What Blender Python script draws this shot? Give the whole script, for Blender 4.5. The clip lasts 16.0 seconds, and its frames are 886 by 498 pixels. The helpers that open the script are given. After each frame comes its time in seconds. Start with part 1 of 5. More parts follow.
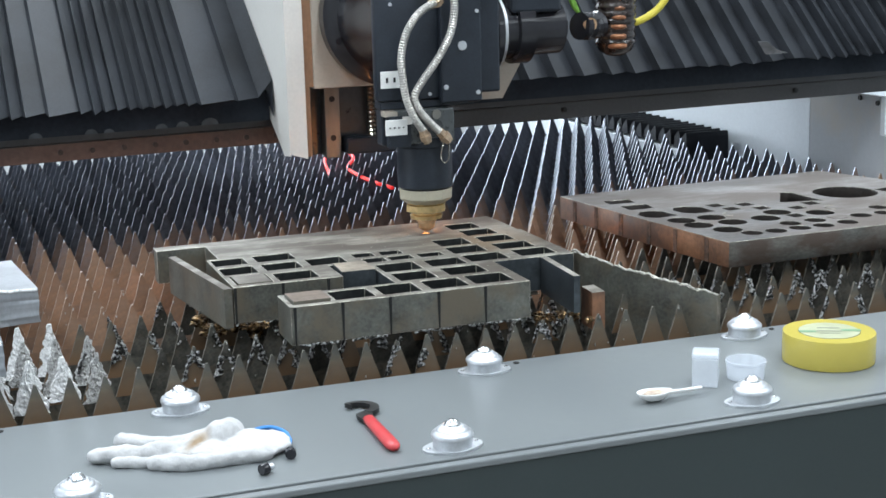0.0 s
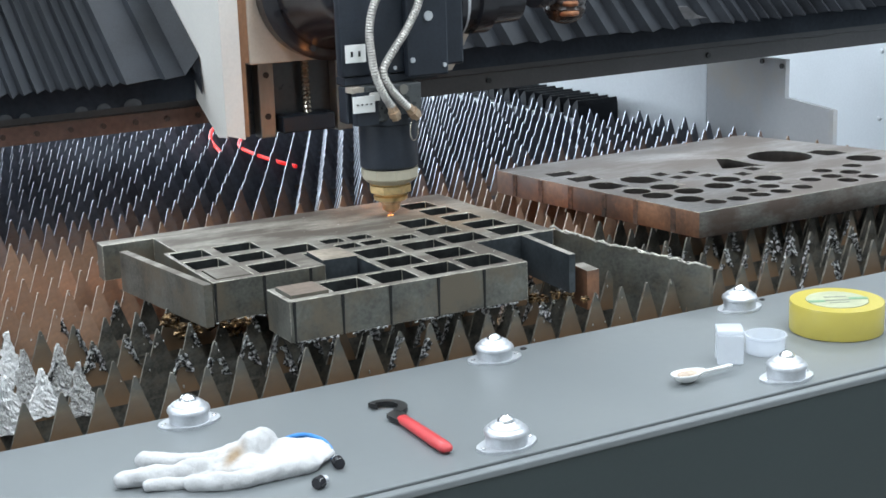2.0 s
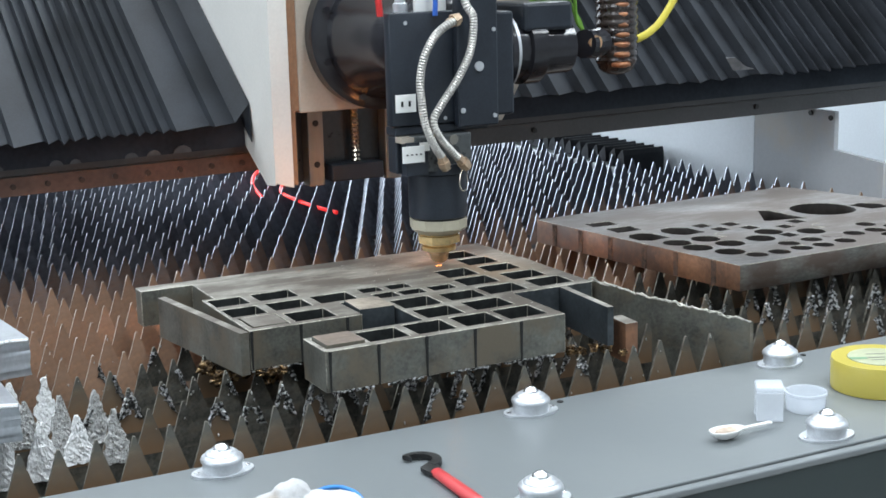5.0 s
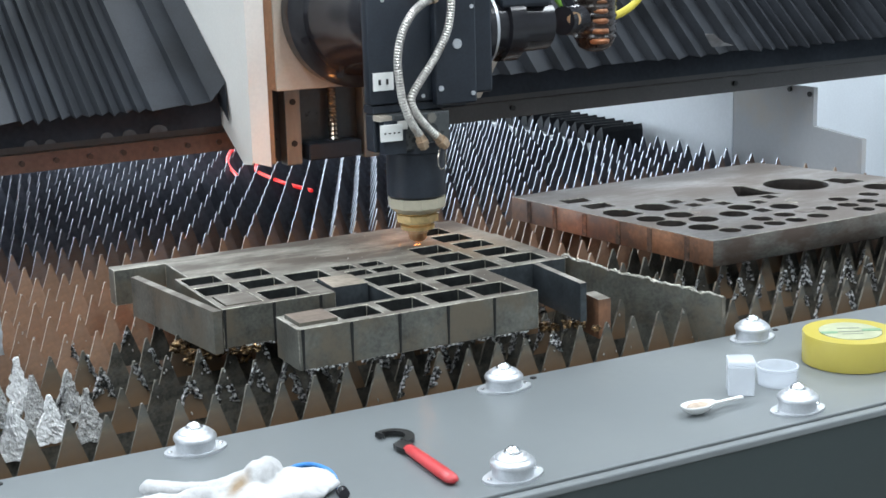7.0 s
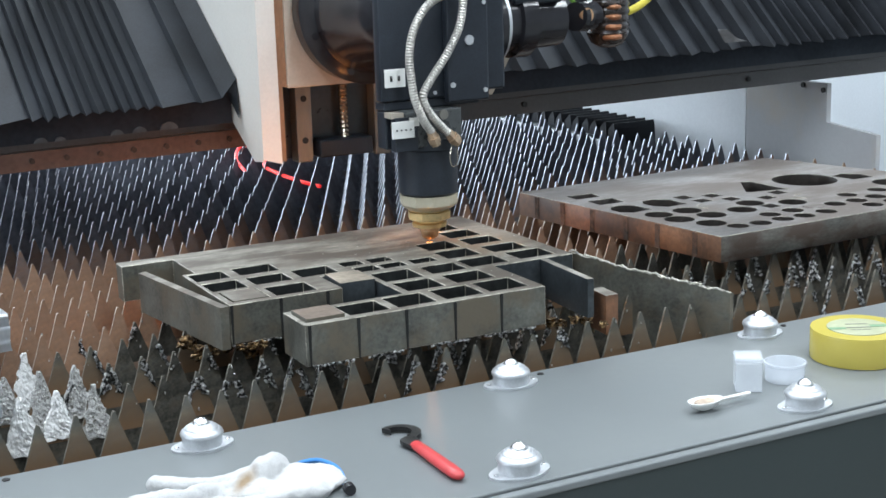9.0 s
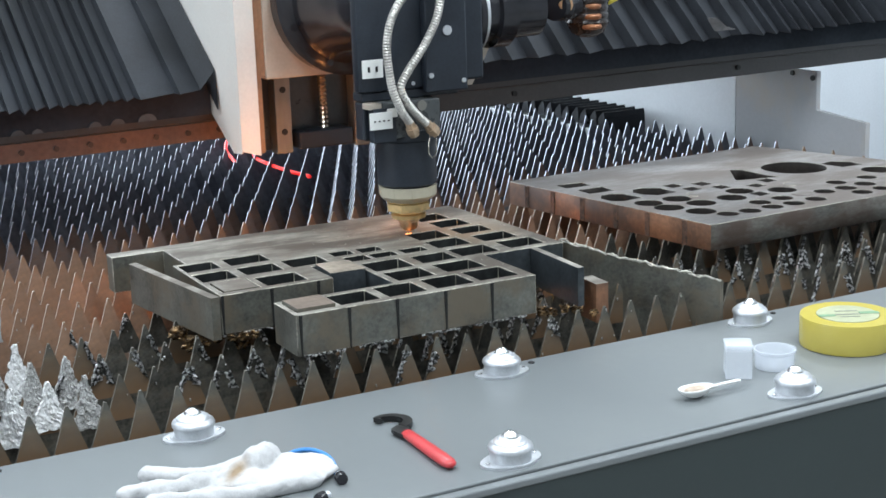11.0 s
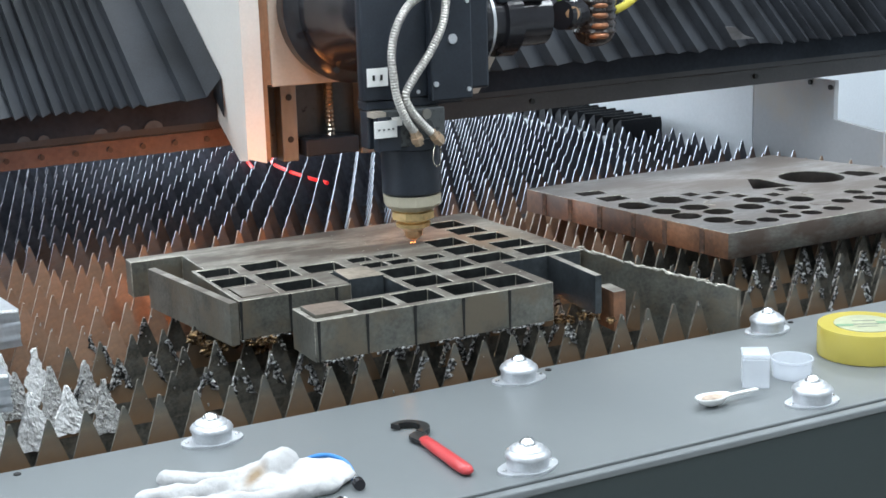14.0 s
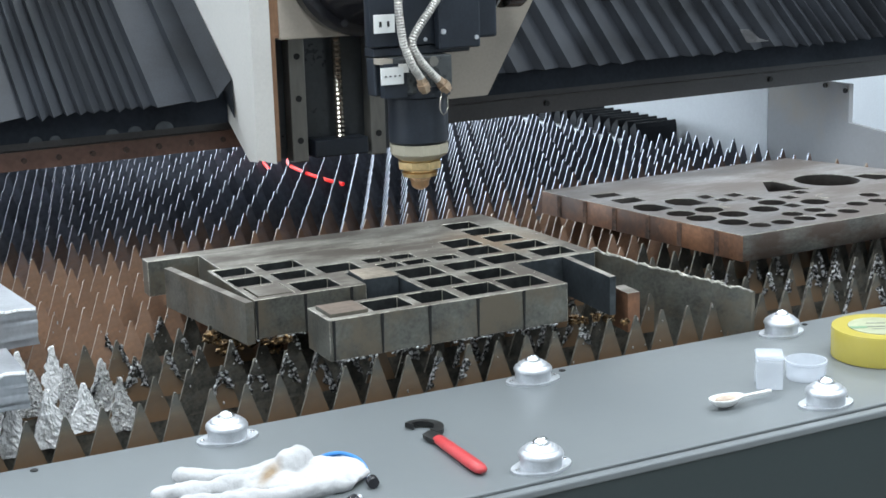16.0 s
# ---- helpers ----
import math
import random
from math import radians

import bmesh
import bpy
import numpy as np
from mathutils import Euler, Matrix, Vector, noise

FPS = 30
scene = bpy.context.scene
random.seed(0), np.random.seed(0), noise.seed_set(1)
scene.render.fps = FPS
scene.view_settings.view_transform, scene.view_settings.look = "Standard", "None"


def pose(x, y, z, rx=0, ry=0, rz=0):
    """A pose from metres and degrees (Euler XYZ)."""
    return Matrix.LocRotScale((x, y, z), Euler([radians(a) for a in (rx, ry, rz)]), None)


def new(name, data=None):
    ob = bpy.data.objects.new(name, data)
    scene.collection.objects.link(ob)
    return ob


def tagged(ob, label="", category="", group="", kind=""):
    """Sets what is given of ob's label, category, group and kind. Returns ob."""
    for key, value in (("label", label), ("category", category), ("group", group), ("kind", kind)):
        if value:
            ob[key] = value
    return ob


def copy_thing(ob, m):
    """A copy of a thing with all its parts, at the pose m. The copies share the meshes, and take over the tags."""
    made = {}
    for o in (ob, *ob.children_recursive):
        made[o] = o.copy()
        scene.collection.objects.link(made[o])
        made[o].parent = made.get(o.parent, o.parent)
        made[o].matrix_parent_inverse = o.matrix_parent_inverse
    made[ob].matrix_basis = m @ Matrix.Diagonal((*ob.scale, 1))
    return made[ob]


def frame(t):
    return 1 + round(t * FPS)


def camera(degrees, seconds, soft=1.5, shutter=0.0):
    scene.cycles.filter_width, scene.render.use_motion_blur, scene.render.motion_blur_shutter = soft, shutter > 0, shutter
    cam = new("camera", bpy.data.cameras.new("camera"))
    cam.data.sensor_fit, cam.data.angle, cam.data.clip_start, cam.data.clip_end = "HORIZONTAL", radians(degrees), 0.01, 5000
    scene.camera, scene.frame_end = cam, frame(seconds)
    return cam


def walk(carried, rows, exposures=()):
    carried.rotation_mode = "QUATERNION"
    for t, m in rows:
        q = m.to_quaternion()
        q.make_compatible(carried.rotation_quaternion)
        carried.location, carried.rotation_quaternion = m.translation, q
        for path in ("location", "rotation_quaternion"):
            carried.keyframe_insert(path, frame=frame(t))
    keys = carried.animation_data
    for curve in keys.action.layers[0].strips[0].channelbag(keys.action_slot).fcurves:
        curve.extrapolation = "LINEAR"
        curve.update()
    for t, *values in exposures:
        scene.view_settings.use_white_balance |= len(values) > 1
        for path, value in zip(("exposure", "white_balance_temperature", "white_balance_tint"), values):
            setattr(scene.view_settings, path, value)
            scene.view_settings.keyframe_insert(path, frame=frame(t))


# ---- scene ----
cam = camera(33.97, 16.0, soft=1.6)
# seconds, eye, yaw, pitch, roll
PATH = [
    (0.0, -0.684, -1.737, 1.428, -19.93, -12.17, -1.49),
    (0.5, -0.716, -1.691, 1.437, -21.41, -12.80, -1.28),
    (1.0, -0.698, -1.625, 1.424, -20.22, -13.89, -1.50),
    (1.2, -0.790, -1.573, 1.429, -21.33, -13.95, -1.40),
    (1.5, -0.894, -1.525, 1.431, -28.49, -13.71, -2.01),
    (2.0, -0.905, -1.510, 1.431, -28.83, -13.66, -1.81),
    (2.5, -0.892, -1.498, 1.433, -27.97, -13.51, -1.54),
    (3.0, -0.888, -1.495, 1.437, -27.40, -11.85, -1.48),
    (5.5, -0.895, -1.507, 1.439, -27.12, -11.96, -1.46),
    (6.0, -0.893, -1.503, 1.437, -27.35, -12.48, -1.29),
    (6.5, -0.888, -1.508, 1.439, -27.81, -12.80, -1.40),
    (7.0, -0.886, -1.511, 1.438, -27.92, -12.80, -1.62),
    (7.5, -0.889, -1.516, 1.440, -27.83, -12.99, -1.50),
    (8.0, -0.888, -1.520, 1.440, -27.78, -12.93, -1.54),
    (8.5, -0.886, -1.519, 1.440, -27.67, -12.82, -1.76),
    (9.0, -0.882, -1.512, 1.438, -27.51, -12.96, -1.74),
    (9.5, -0.881, -1.510, 1.437, -27.65, -13.27, -1.66),
    (12.0, -0.884, -1.516, 1.438, -27.94, -13.38, -2.04),
    (12.5, -0.884, -1.516, 1.438, -27.85, -13.22, -1.70),
    (13.0, -0.880, -1.515, 1.438, -27.87, -13.13, -1.65),
    (13.5, -0.883, -1.518, 1.439, -27.88, -13.11, -1.78),
    (14.0, -0.889, -1.516, 1.439, -27.30, -13.08, -1.71),
    (14.5, -0.889, -1.518, 1.440, -26.80, -13.10, -1.76),
    (15.0, -0.889, -1.521, 1.440, -26.90, -13.03, -1.55),
    (15.5, -0.893, -1.524, 1.440, -26.82, -12.95, -1.48),
    (16.0, -0.892, -1.524, 1.437, -26.67, -12.93, -1.59),
]
walk(cam, [(t, pose(x, y, z, 90 + pitch, 0, yaw) @ pose(0, 0, 0, 0, 0, roll)) for t, x, y, z, yaw, pitch, roll in PATH])

# ---- world and light ----
random.seed(7)
world = bpy.data.worlds.new("hall_air")
scene.world = world
world.use_nodes = True
world.node_tree.nodes["Background"].inputs[0].default_value = (0.80, 0.90, 1.0, 1)
world.node_tree.nodes["Background"].inputs[1].default_value = 0.25
scene.view_settings.exposure = 0.0


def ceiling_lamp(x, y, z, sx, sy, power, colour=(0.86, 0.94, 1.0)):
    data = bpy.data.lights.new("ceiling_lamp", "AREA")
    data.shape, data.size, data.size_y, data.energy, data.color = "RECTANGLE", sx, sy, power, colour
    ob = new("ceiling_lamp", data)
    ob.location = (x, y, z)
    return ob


# unseen hall lamps, added; the row behind the camera fills front-facing surfaces
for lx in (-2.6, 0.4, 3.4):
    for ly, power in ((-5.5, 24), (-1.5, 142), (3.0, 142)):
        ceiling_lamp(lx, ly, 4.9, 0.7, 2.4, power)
# unseen area lamps added before the far and left walls as daylight
for wx, wy, wz, turn, w, h, power in ((-2.4, 7.9, 2.6, 90, 8.0, 3.4, 540), (-8.85, 1.0, 2.8, 0, 7.0, 3.0, 210)):
    day_lamp = ceiling_lamp(wx, wy, wz, w, h, power, (0.80, 0.90, 1.0))
    day_lamp.matrix_basis = pose(wx, wy, wz, -90, 0, 0) if turn else pose(wx, wy, wz, 90, 0, -90)


# ---- materials ----
def material(name, colour, rough=0.5, metal=0.0, vary=0.15, scale=8.0, fine=120.0, bump=0.15, tint=None, tint_amount=0.0, tint_scale=4.0,
             per_object=0.0, spec=0.5, emit=None, emit_strength=0.0, alpha=1.0, transmission=0.0, stretch=(1, 1, 1), bump_distance=0.002, tint_soft=0.09):
    m = bpy.data.materials.new(name)
    m.use_nodes = True
    nt = m.node_tree
    b = nt.nodes["Principled BSDF"]
    link = nt.links.new
    co = nt.nodes.new("ShaderNodeTexCoord")
    mp = nt.nodes.new("ShaderNodeMapping")
    mp.inputs["Scale"].default_value = stretch
    link(co.outputs["Object"], mp.inputs[0])
    n1 = nt.nodes.new("ShaderNodeTexNoise")
    n1.inputs["Scale"].default_value, n1.inputs["Detail"].default_value = scale, 6
    n2 = nt.nodes.new("ShaderNodeTexNoise")
    n2.inputs["Scale"].default_value, n2.inputs["Detail"].default_value = fine, 4
    link(mp.outputs[0], n1.inputs[0])
    link(mp.outputs[0], n2.inputs[0])
    mix = nt.nodes.new("ShaderNodeMath")
    mix.operation = "MULTIPLY_ADD"
    link(n1.outputs[0], mix.inputs[0])
    mix.inputs[1].default_value = 0.65
    half = nt.nodes.new("ShaderNodeMath")
    half.operation = "MULTIPLY"
    half.inputs[1].default_value = 0.35
    link(n2.outputs[0], half.inputs[0])
    link(half.outputs[0], mix.inputs[2])
    ramp = nt.nodes.new("ShaderNodeValToRGB")
    lo, hi = max(0, 1 - 2.2 * vary), 1 + 1.6 * vary
    ramp.color_ramp.elements[0].position, ramp.color_ramp.elements[1].position = 0.32, 0.68
    ramp.color_ramp.elements[0].color = (*[min(1, c * lo) for c in colour], 1)
    ramp.color_ramp.elements[1].color = (*[min(1, c * hi) for c in colour], 1)
    link(mix.outputs[0], ramp.inputs[0])
    last = ramp.outputs[0]
    if tint:
        n3 = nt.nodes.new("ShaderNodeTexNoise")
        n3.inputs["Scale"].default_value, n3.inputs["Detail"].default_value, n3.inputs["Roughness"].default_value = tint_scale, 8, 0.65
        link(mp.outputs[0], n3.inputs[0])
        r3 = nt.nodes.new("ShaderNodeValToRGB")
        edge = 0.62 - 0.3 * tint_amount
        r3.color_ramp.elements[0].position, r3.color_ramp.elements[1].position = edge - tint_soft, edge + tint_soft
        link(n3.outputs[0], r3.inputs[0])
        mc = nt.nodes.new("ShaderNodeMixRGB")
        mc.inputs[2].default_value = (*tint, 1)
        link(r3.outputs[0], mc.inputs[0])
        link(last, mc.inputs[1])
        last = mc.outputs[0]
    if per_object:
        info = nt.nodes.new("ShaderNodeObjectInfo")
        hs = nt.nodes.new("ShaderNodeHueSaturation")
        mr = nt.nodes.new("ShaderNodeMapRange")
        mr.inputs["To Min"].default_value, mr.inputs["To Max"].default_value = 1 - per_object, 1 + per_object
        link(info.outputs["Random"], mr.inputs[0])
        link(mr.outputs[0], hs.inputs["Value"])
        link(last, hs.inputs["Color"])
        last = hs.outputs[0]
    link(last, b.inputs["Base Color"])
    rr = nt.nodes.new("ShaderNodeMapRange")
    rr.inputs["To Min"].default_value, rr.inputs["To Max"].default_value = max(0.02, rough - 0.12), min(1, rough + 0.12)
    link(mix.outputs[0], rr.inputs[0])
    link(rr.outputs[0], b.inputs["Roughness"])
    b.inputs["Metallic"].default_value = metal
    b.inputs["Specular IOR Level"].default_value = spec
    b.inputs["Transmission Weight"].default_value = transmission
    b.inputs["Alpha"].default_value = alpha
    if bump:
        bp = nt.nodes.new("ShaderNodeBump")
        bp.inputs["Strength"].default_value, bp.inputs["Distance"].default_value = bump, bump_distance
        link(mix.outputs[0], bp.inputs["Height"])
        link(bp.outputs[0], b.inputs["Normal"])
    if emit:
        b.inputs["Emission Color"].default_value, b.inputs["Emission Strength"].default_value = (*emit, 1), emit_strength
    return m


def rusty_root(m, colour, height):
    """Rust creeping up from the root of a tooth, with an uneven border."""
    nt = m.node_tree
    co, sep, nz, add, ramp, mc = [nt.nodes.new("ShaderNode" + k) for k in ("TexCoord", "SeparateXYZ", "TexNoise", "Math", "ValToRGB", "MixRGB")]
    nz.inputs["Scale"].default_value, nz.inputs["Detail"].default_value = 45, 5
    add.operation = "MULTIPLY_ADD"
    add.inputs[1].default_value = height * 1.3
    ramp.color_ramp.elements[0].position, ramp.color_ramp.elements[1].position = height * 0.75, height * 2.2
    ramp.color_ramp.elements[0].color, ramp.color_ramp.elements[1].color = (0.8, 0.8, 0.8, 1), (0, 0, 0, 1)
    nt.links.new(co.outputs["Object"], sep.inputs[0])
    nt.links.new(co.outputs["Object"], nz.inputs[0])
    nt.links.new(nz.outputs[0], add.inputs[0])
    nt.links.new(sep.outputs[2], add.inputs[2])
    nt.links.new(add.outputs[0], ramp.inputs[0])
    sock = nt.nodes["Principled BSDF"].inputs["Base Color"]
    nt.links.new(sock.links[0].from_socket, mc.inputs[1])
    nt.links.new(ramp.outputs[0], mc.inputs[0])
    mc.inputs[2].default_value = (*colour, 1)
    nt.links.new(mc.outputs[0], sock)


M = {}
M["table"] = material("grey_table_paint", (0.162, 0.177, 0.184), 0.33, vary=0.035, scale=3, fine=60, bump=0.0, tint=(0.17, 0.185, 0.19), tint_amount=0.2, tint_scale=3)
# table front: its shade is put into a darker paint colour
M["table_front"] = material("shaded_green_grey_paint", (0.028, 0.04, 0.041), 0.42, vary=0.05, scale=4, fine=260, bump=0.06)
M["gap"] = material("dark_gap", (0.01, 0.01, 0.01), 0.8)
M["zinc"] = material("zinc_plated_steel", (0.6, 0.62, 0.65), 0.42, metal=0.7, vary=0.08, scale=60, fine=400, bump=0.05)
M["chrome"] = material("polished_ball_steel", (0.8, 0.81, 0.83), 0.27, metal=1.0, vary=0.04)
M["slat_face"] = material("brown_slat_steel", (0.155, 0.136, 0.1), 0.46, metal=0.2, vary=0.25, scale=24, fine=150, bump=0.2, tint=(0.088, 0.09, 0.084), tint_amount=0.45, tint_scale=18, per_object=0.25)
# rusty rows: orange spark glow is mixed into the rust colour
M["slat_rust_glow"] = material("glow_tinted_rusty_slat_steel", (0.31, 0.178, 0.108), 0.55, metal=0.0, vary=0.22, scale=24, fine=150, bump=0.25, tint=(0.22, 0.15, 0.115), tint_amount=0.35, tint_scale=14, per_object=0.2)
# far rows: blued steel, made lighter and bluer for reflected daylight
M["slat_dark"] = material("reflection_tinted_blued_slat_steel", (0.15, 0.165, 0.2), 0.4, metal=0.25, vary=0.3, scale=14, fine=90, bump=0.3, tint=(0.14, 0.11, 0.095), tint_amount=0.15, tint_scale=9, per_object=0.25)
# middle rows: brown steel whose colour also holds spark glow
M["slat_mid"] = material("glow_tinted_brown_slat_steel", (0.25, 0.15, 0.105), 0.45, metal=0.15, vary=0.3, scale=14, fine=90, bump=0.3, tint=(0.115, 0.118, 0.13), tint_amount=0.4, tint_scale=12, per_object=0.25)
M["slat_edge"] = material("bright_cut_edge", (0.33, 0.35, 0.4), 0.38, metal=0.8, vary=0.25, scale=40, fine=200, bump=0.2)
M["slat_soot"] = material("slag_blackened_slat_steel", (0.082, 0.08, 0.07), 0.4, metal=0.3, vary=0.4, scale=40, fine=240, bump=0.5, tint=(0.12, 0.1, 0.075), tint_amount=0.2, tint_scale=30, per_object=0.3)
M["slat_edge_worn"] = material("worn_cut_edge", (0.17, 0.155, 0.13), 0.5, metal=0.3, vary=0.4, scale=60, fine=200, bump=0.3)
M["slat_edge_pale"] = material("pale_rust_cut_edge", (0.42, 0.36, 0.3), 0.45, metal=0.4, vary=0.3, scale=60, fine=200, bump=0.3)
M["plate_top"] = material("mill_scale_plate", (0.275, 0.26, 0.225), 0.5, metal=0.1, vary=0.32, scale=12, fine=220, bump=0.25, tint=(0.095, 0.08, 0.065), tint_amount=0.46, tint_scale=17, stretch=(0.4, 1, 1))
M["scaled_top"] = material("scratched_scale_plate", (0.24, 0.228, 0.222), 0.4, metal=0.2, vary=0.36, scale=9, fine=160, bump=0.3, tint=(0.13, 0.108, 0.095), tint_amount=0.42, tint_scale=15, stretch=(0.4, 1, 1))
M["plate_side"] = material("cut_steel_side", (0.126, 0.126, 0.11), 0.42, metal=0.35, vary=0.3, scale=22, fine=200, bump=0.35, tint=(0.145, 0.122, 0.09), tint_amount=0.3, tint_scale=14)
M["stained_side"] = material("rust_stained_cut_side", (0.13, 0.128, 0.115), 0.48, metal=0.25, vary=0.3, scale=22, fine=200, bump=0.35, tint=(0.07, 0.05, 0.04), tint_amount=0.42, tint_scale=17, stretch=(0.6, 1, 1.3))
M["plate_bluish"] = material("blued_cut_side", (0.062, 0.072, 0.08), 0.35, metal=0.5, vary=0.25, scale=16, fine=160, bump=0.1)
M["burn_mark"] = material("burnt_cut_mark", (0.075, 0.045, 0.033), 0.6, vary=0.35, scale=40, fine=200, bump=0.2, tint=(0.15, 0.08, 0.05), tint_amount=0.3, tint_scale=60)
M["rust_side"] = material("rusted_cut_side", (0.24, 0.115, 0.062), 0.6, metal=0.1, vary=0.25, scale=16, fine=140, bump=0.25, tint=(0.1, 0.06, 0.045), tint_amount=0.3, tint_scale=9)
M["blank_top"] = material("brown_blank_top", (0.15, 0.115, 0.09), 0.6, metal=0.2, vary=0.2, scale=30, bump=0.2)
M["pale_blank"] = material("pale_blank_top", (0.3, 0.255, 0.205), 0.5, metal=0.1, vary=0.25, scale=40, bump=0.2)
# hole walls: the shade inside is put into near-black colours
M["hole_side"] = material("shaded_hole_side", (0.022, 0.017, 0.014), 0.5, metal=0.3, vary=0.3, scale=30, bump=0.2)
M["cut_hole"] = material("shaded_cut_hole", (0.028, 0.031, 0.031), 0.45, metal=0.4, vary=0.3, scale=30, bump=0.2)
M["worn_rim"] = material("worn_plate_rim", (0.43, 0.405, 0.345), 0.42, metal=0.45, vary=0.4, scale=60, fine=300, bump=0.3)
M["bright_rim"] = material("pale_cut_rim", (0.5, 0.48, 0.42), 0.5, metal=0.4, vary=0.3, scale=80, fine=300, bump=0.5)
M["slag"] = material("glittering_slag", (0.8, 0.8, 0.78), 0.3, metal=0.3, vary=0.4, scale=420, fine=900, bump=1.0, tint=(0.014, 0.014, 0.012), tint_amount=0.44, tint_scale=210, bump_distance=0.006, tint_soft=0.025)
M["slag_gold"] = material("golden_slag", (0.28, 0.18, 0.09), 0.3, metal=0.85, vary=0.5, scale=90, fine=320, bump=1.0, tint=(0.04, 0.025, 0.015), tint_amount=0.45, tint_scale=120)
M["spatter"] = material("bright_droplets", (0.45, 0.44, 0.42), 0.3, metal=0.8, vary=0.2, scale=200)
M["white_slag"] = material("white_spatter", (0.95, 0.955, 0.96), 0.55, metal=0.0, vary=0.14, scale=420, fine=900, bump=0.45, tint=(0.4, 0.39, 0.37), tint_amount=0.06, tint_scale=230, bump_distance=0.002)
M["speckled_slag"] = material("speckled_pale_spatter", (0.8, 0.8, 0.78), 0.5, metal=0.1, vary=0.3, scale=260, fine=700, bump=0.9, tint=(0.16, 0.15, 0.13), tint_amount=0.28, tint_scale=260, bump_distance=0.004)
M["alu"] = material("raw_aluminium", (0.5, 0.52, 0.55), 0.33, metal=0.85, vary=0.12, scale=12, fine=200, bump=0.2, stretch=(1, 1, 0.4))
M["bellows"] = material("black_bellows_cloth", (0.0195, 0.0222, 0.0275), 0.52, vary=0.3, scale=9, fine=300, bump=0.15, spec=0.25)
M["scallop"] = material("grey_lining_cloth", (0.075, 0.085, 0.095), 0.7, vary=0.15, scale=40)
M["bellows_edge"] = material("frayed_cloth_edge", (0.13, 0.13, 0.135), 0.7, vary=0.2, scale=40)
M["bellows_lining"] = material("bellows_underside", (0.028, 0.034, 0.044), 0.75, vary=0.2, spec=0.15)
M["beam"] = material("dark_beam_paint", (0.06, 0.056, 0.056), 0.32, vary=0.15, scale=6, fine=150, bump=0.08)
# strip along the beam's left front; its brown holds orange spark glow
M["guard"] = material("spark_lit_guard_strip", (0.165, 0.088, 0.064), 0.4, vary=0.2, scale=6, fine=120, bump=0.1)
M["guard_bolt"] = material("browned_bolt", (0.07, 0.04, 0.03), 0.5, vary=0.2)
M["cover"] = material("cream_machine_paint", (0.74, 0.72, 0.68), 0.4, vary=0.04, scale=4, fine=200, bump=0.04)
M["beige"] = material("beige_slide_paint", (0.42, 0.37, 0.31), 0.42, vary=0.06, scale=5, fine=200, bump=0.05)
M["copper_edge"] = material("brown_cover_edge", (0.3, 0.17, 0.1), 0.4, vary=0.15)
M["black"] = material("black_anodised", (0.022, 0.027, 0.036), 0.36, vary=0.15, scale=20, fine=300, bump=0.04, spec=0.35)
M["clamp"] = material("graphite_clamp_face", (0.085, 0.092, 0.095), 0.3, metal=0.3, vary=0.12)
M["black_gloss"] = material("black_gloss_housing", (0.02, 0.02, 0.024), 0.15, vary=0.1, scale=9, bump=0.03)
M["dark_plate"] = material("graphite_plate", (0.045, 0.05, 0.055), 0.3, metal=0.3, vary=0.15)
M["rail"] = material("ground_rail_steel", (0.22, 0.21, 0.19), 0.4, metal=0.6, vary=0.12, scale=20, stretch=(1, 1, 0.2))
M["screw"] = material("lead_screw_steel", (0.55, 0.5, 0.42), 0.25, metal=0.9, vary=0.1)
M["brass"] = material("polished_brass", (0.82, 0.6, 0.3), 0.34, metal=0.9, vary=0.1, scale=60, bump=0.05)
M["ceramic"] = material("cream_ceramic", (0.47, 0.43, 0.33), 0.35, vary=0.06)
M["copper"] = material("copper_nozzle", (0.74, 0.47, 0.27), 0.36, metal=0.9, vary=0.2)
M["hose"] = material("steel_flex_hose", (0.5, 0.48, 0.45), 0.42, metal=0.7, vary=0.15, scale=50)
M["fitting"] = material("worn_brass_fitting", (0.5, 0.37, 0.26), 0.4, metal=0.6, vary=0.2, scale=60, bump=0.1)
M["label"] = material("white_label_vinyl", (0.78, 0.78, 0.76), 0.5, vary=0.03)
M["ink"] = material("black_ink", (0.01, 0.01, 0.01), 0.6)
M["yellow"] = material("yellow_cable_jacket", (0.62, 0.52, 0.06), 0.4, vary=0.06)
M["green"] = material("green_wire", (0.2, 0.42, 0.06), 0.4, vary=0.08)
M["red_wire"] = material("red_wire", (0.6, 0.03, 0.03), 0.4, vary=0.08)
M["blue_wire"] = material("blue_air_line", (0.03, 0.12, 0.5), 0.35, vary=0.08)
M["conduit"] = material("dark_glossy_conduit", (0.03, 0.02, 0.017), 0.25, vary=0.3, scale=30, spec=0.6)
M["amber"] = material("amber_conduit_coil", (0.36, 0.15, 0.07), 0.32, metal=0.3, vary=0.25, scale=40)
M["wall"] = material("white_enclosure_paint", (0.66, 0.7, 0.74), 0.42, vary=0.04, scale=3, fine=150, bump=0.04)
# front leg plate: greyer than the rear one, with faint warm patches
M["wall_grey"] = material("grey_leg_paint", (0.46, 0.475, 0.495), 0.16, vary=0.03, scale=3, tint=(0.5, 0.46, 0.4), tint_amount=0.1, tint_scale=3)
M["red"] = material("red_dipped_vinyl", (0.5, 0.045, 0.05), 0.35, vary=0.06, scale=30, bump=0.05)
M["spanner"] = material("black_oxide_steel", (0.02, 0.02, 0.02), 0.4, metal=0.4, vary=0.2, scale=60)
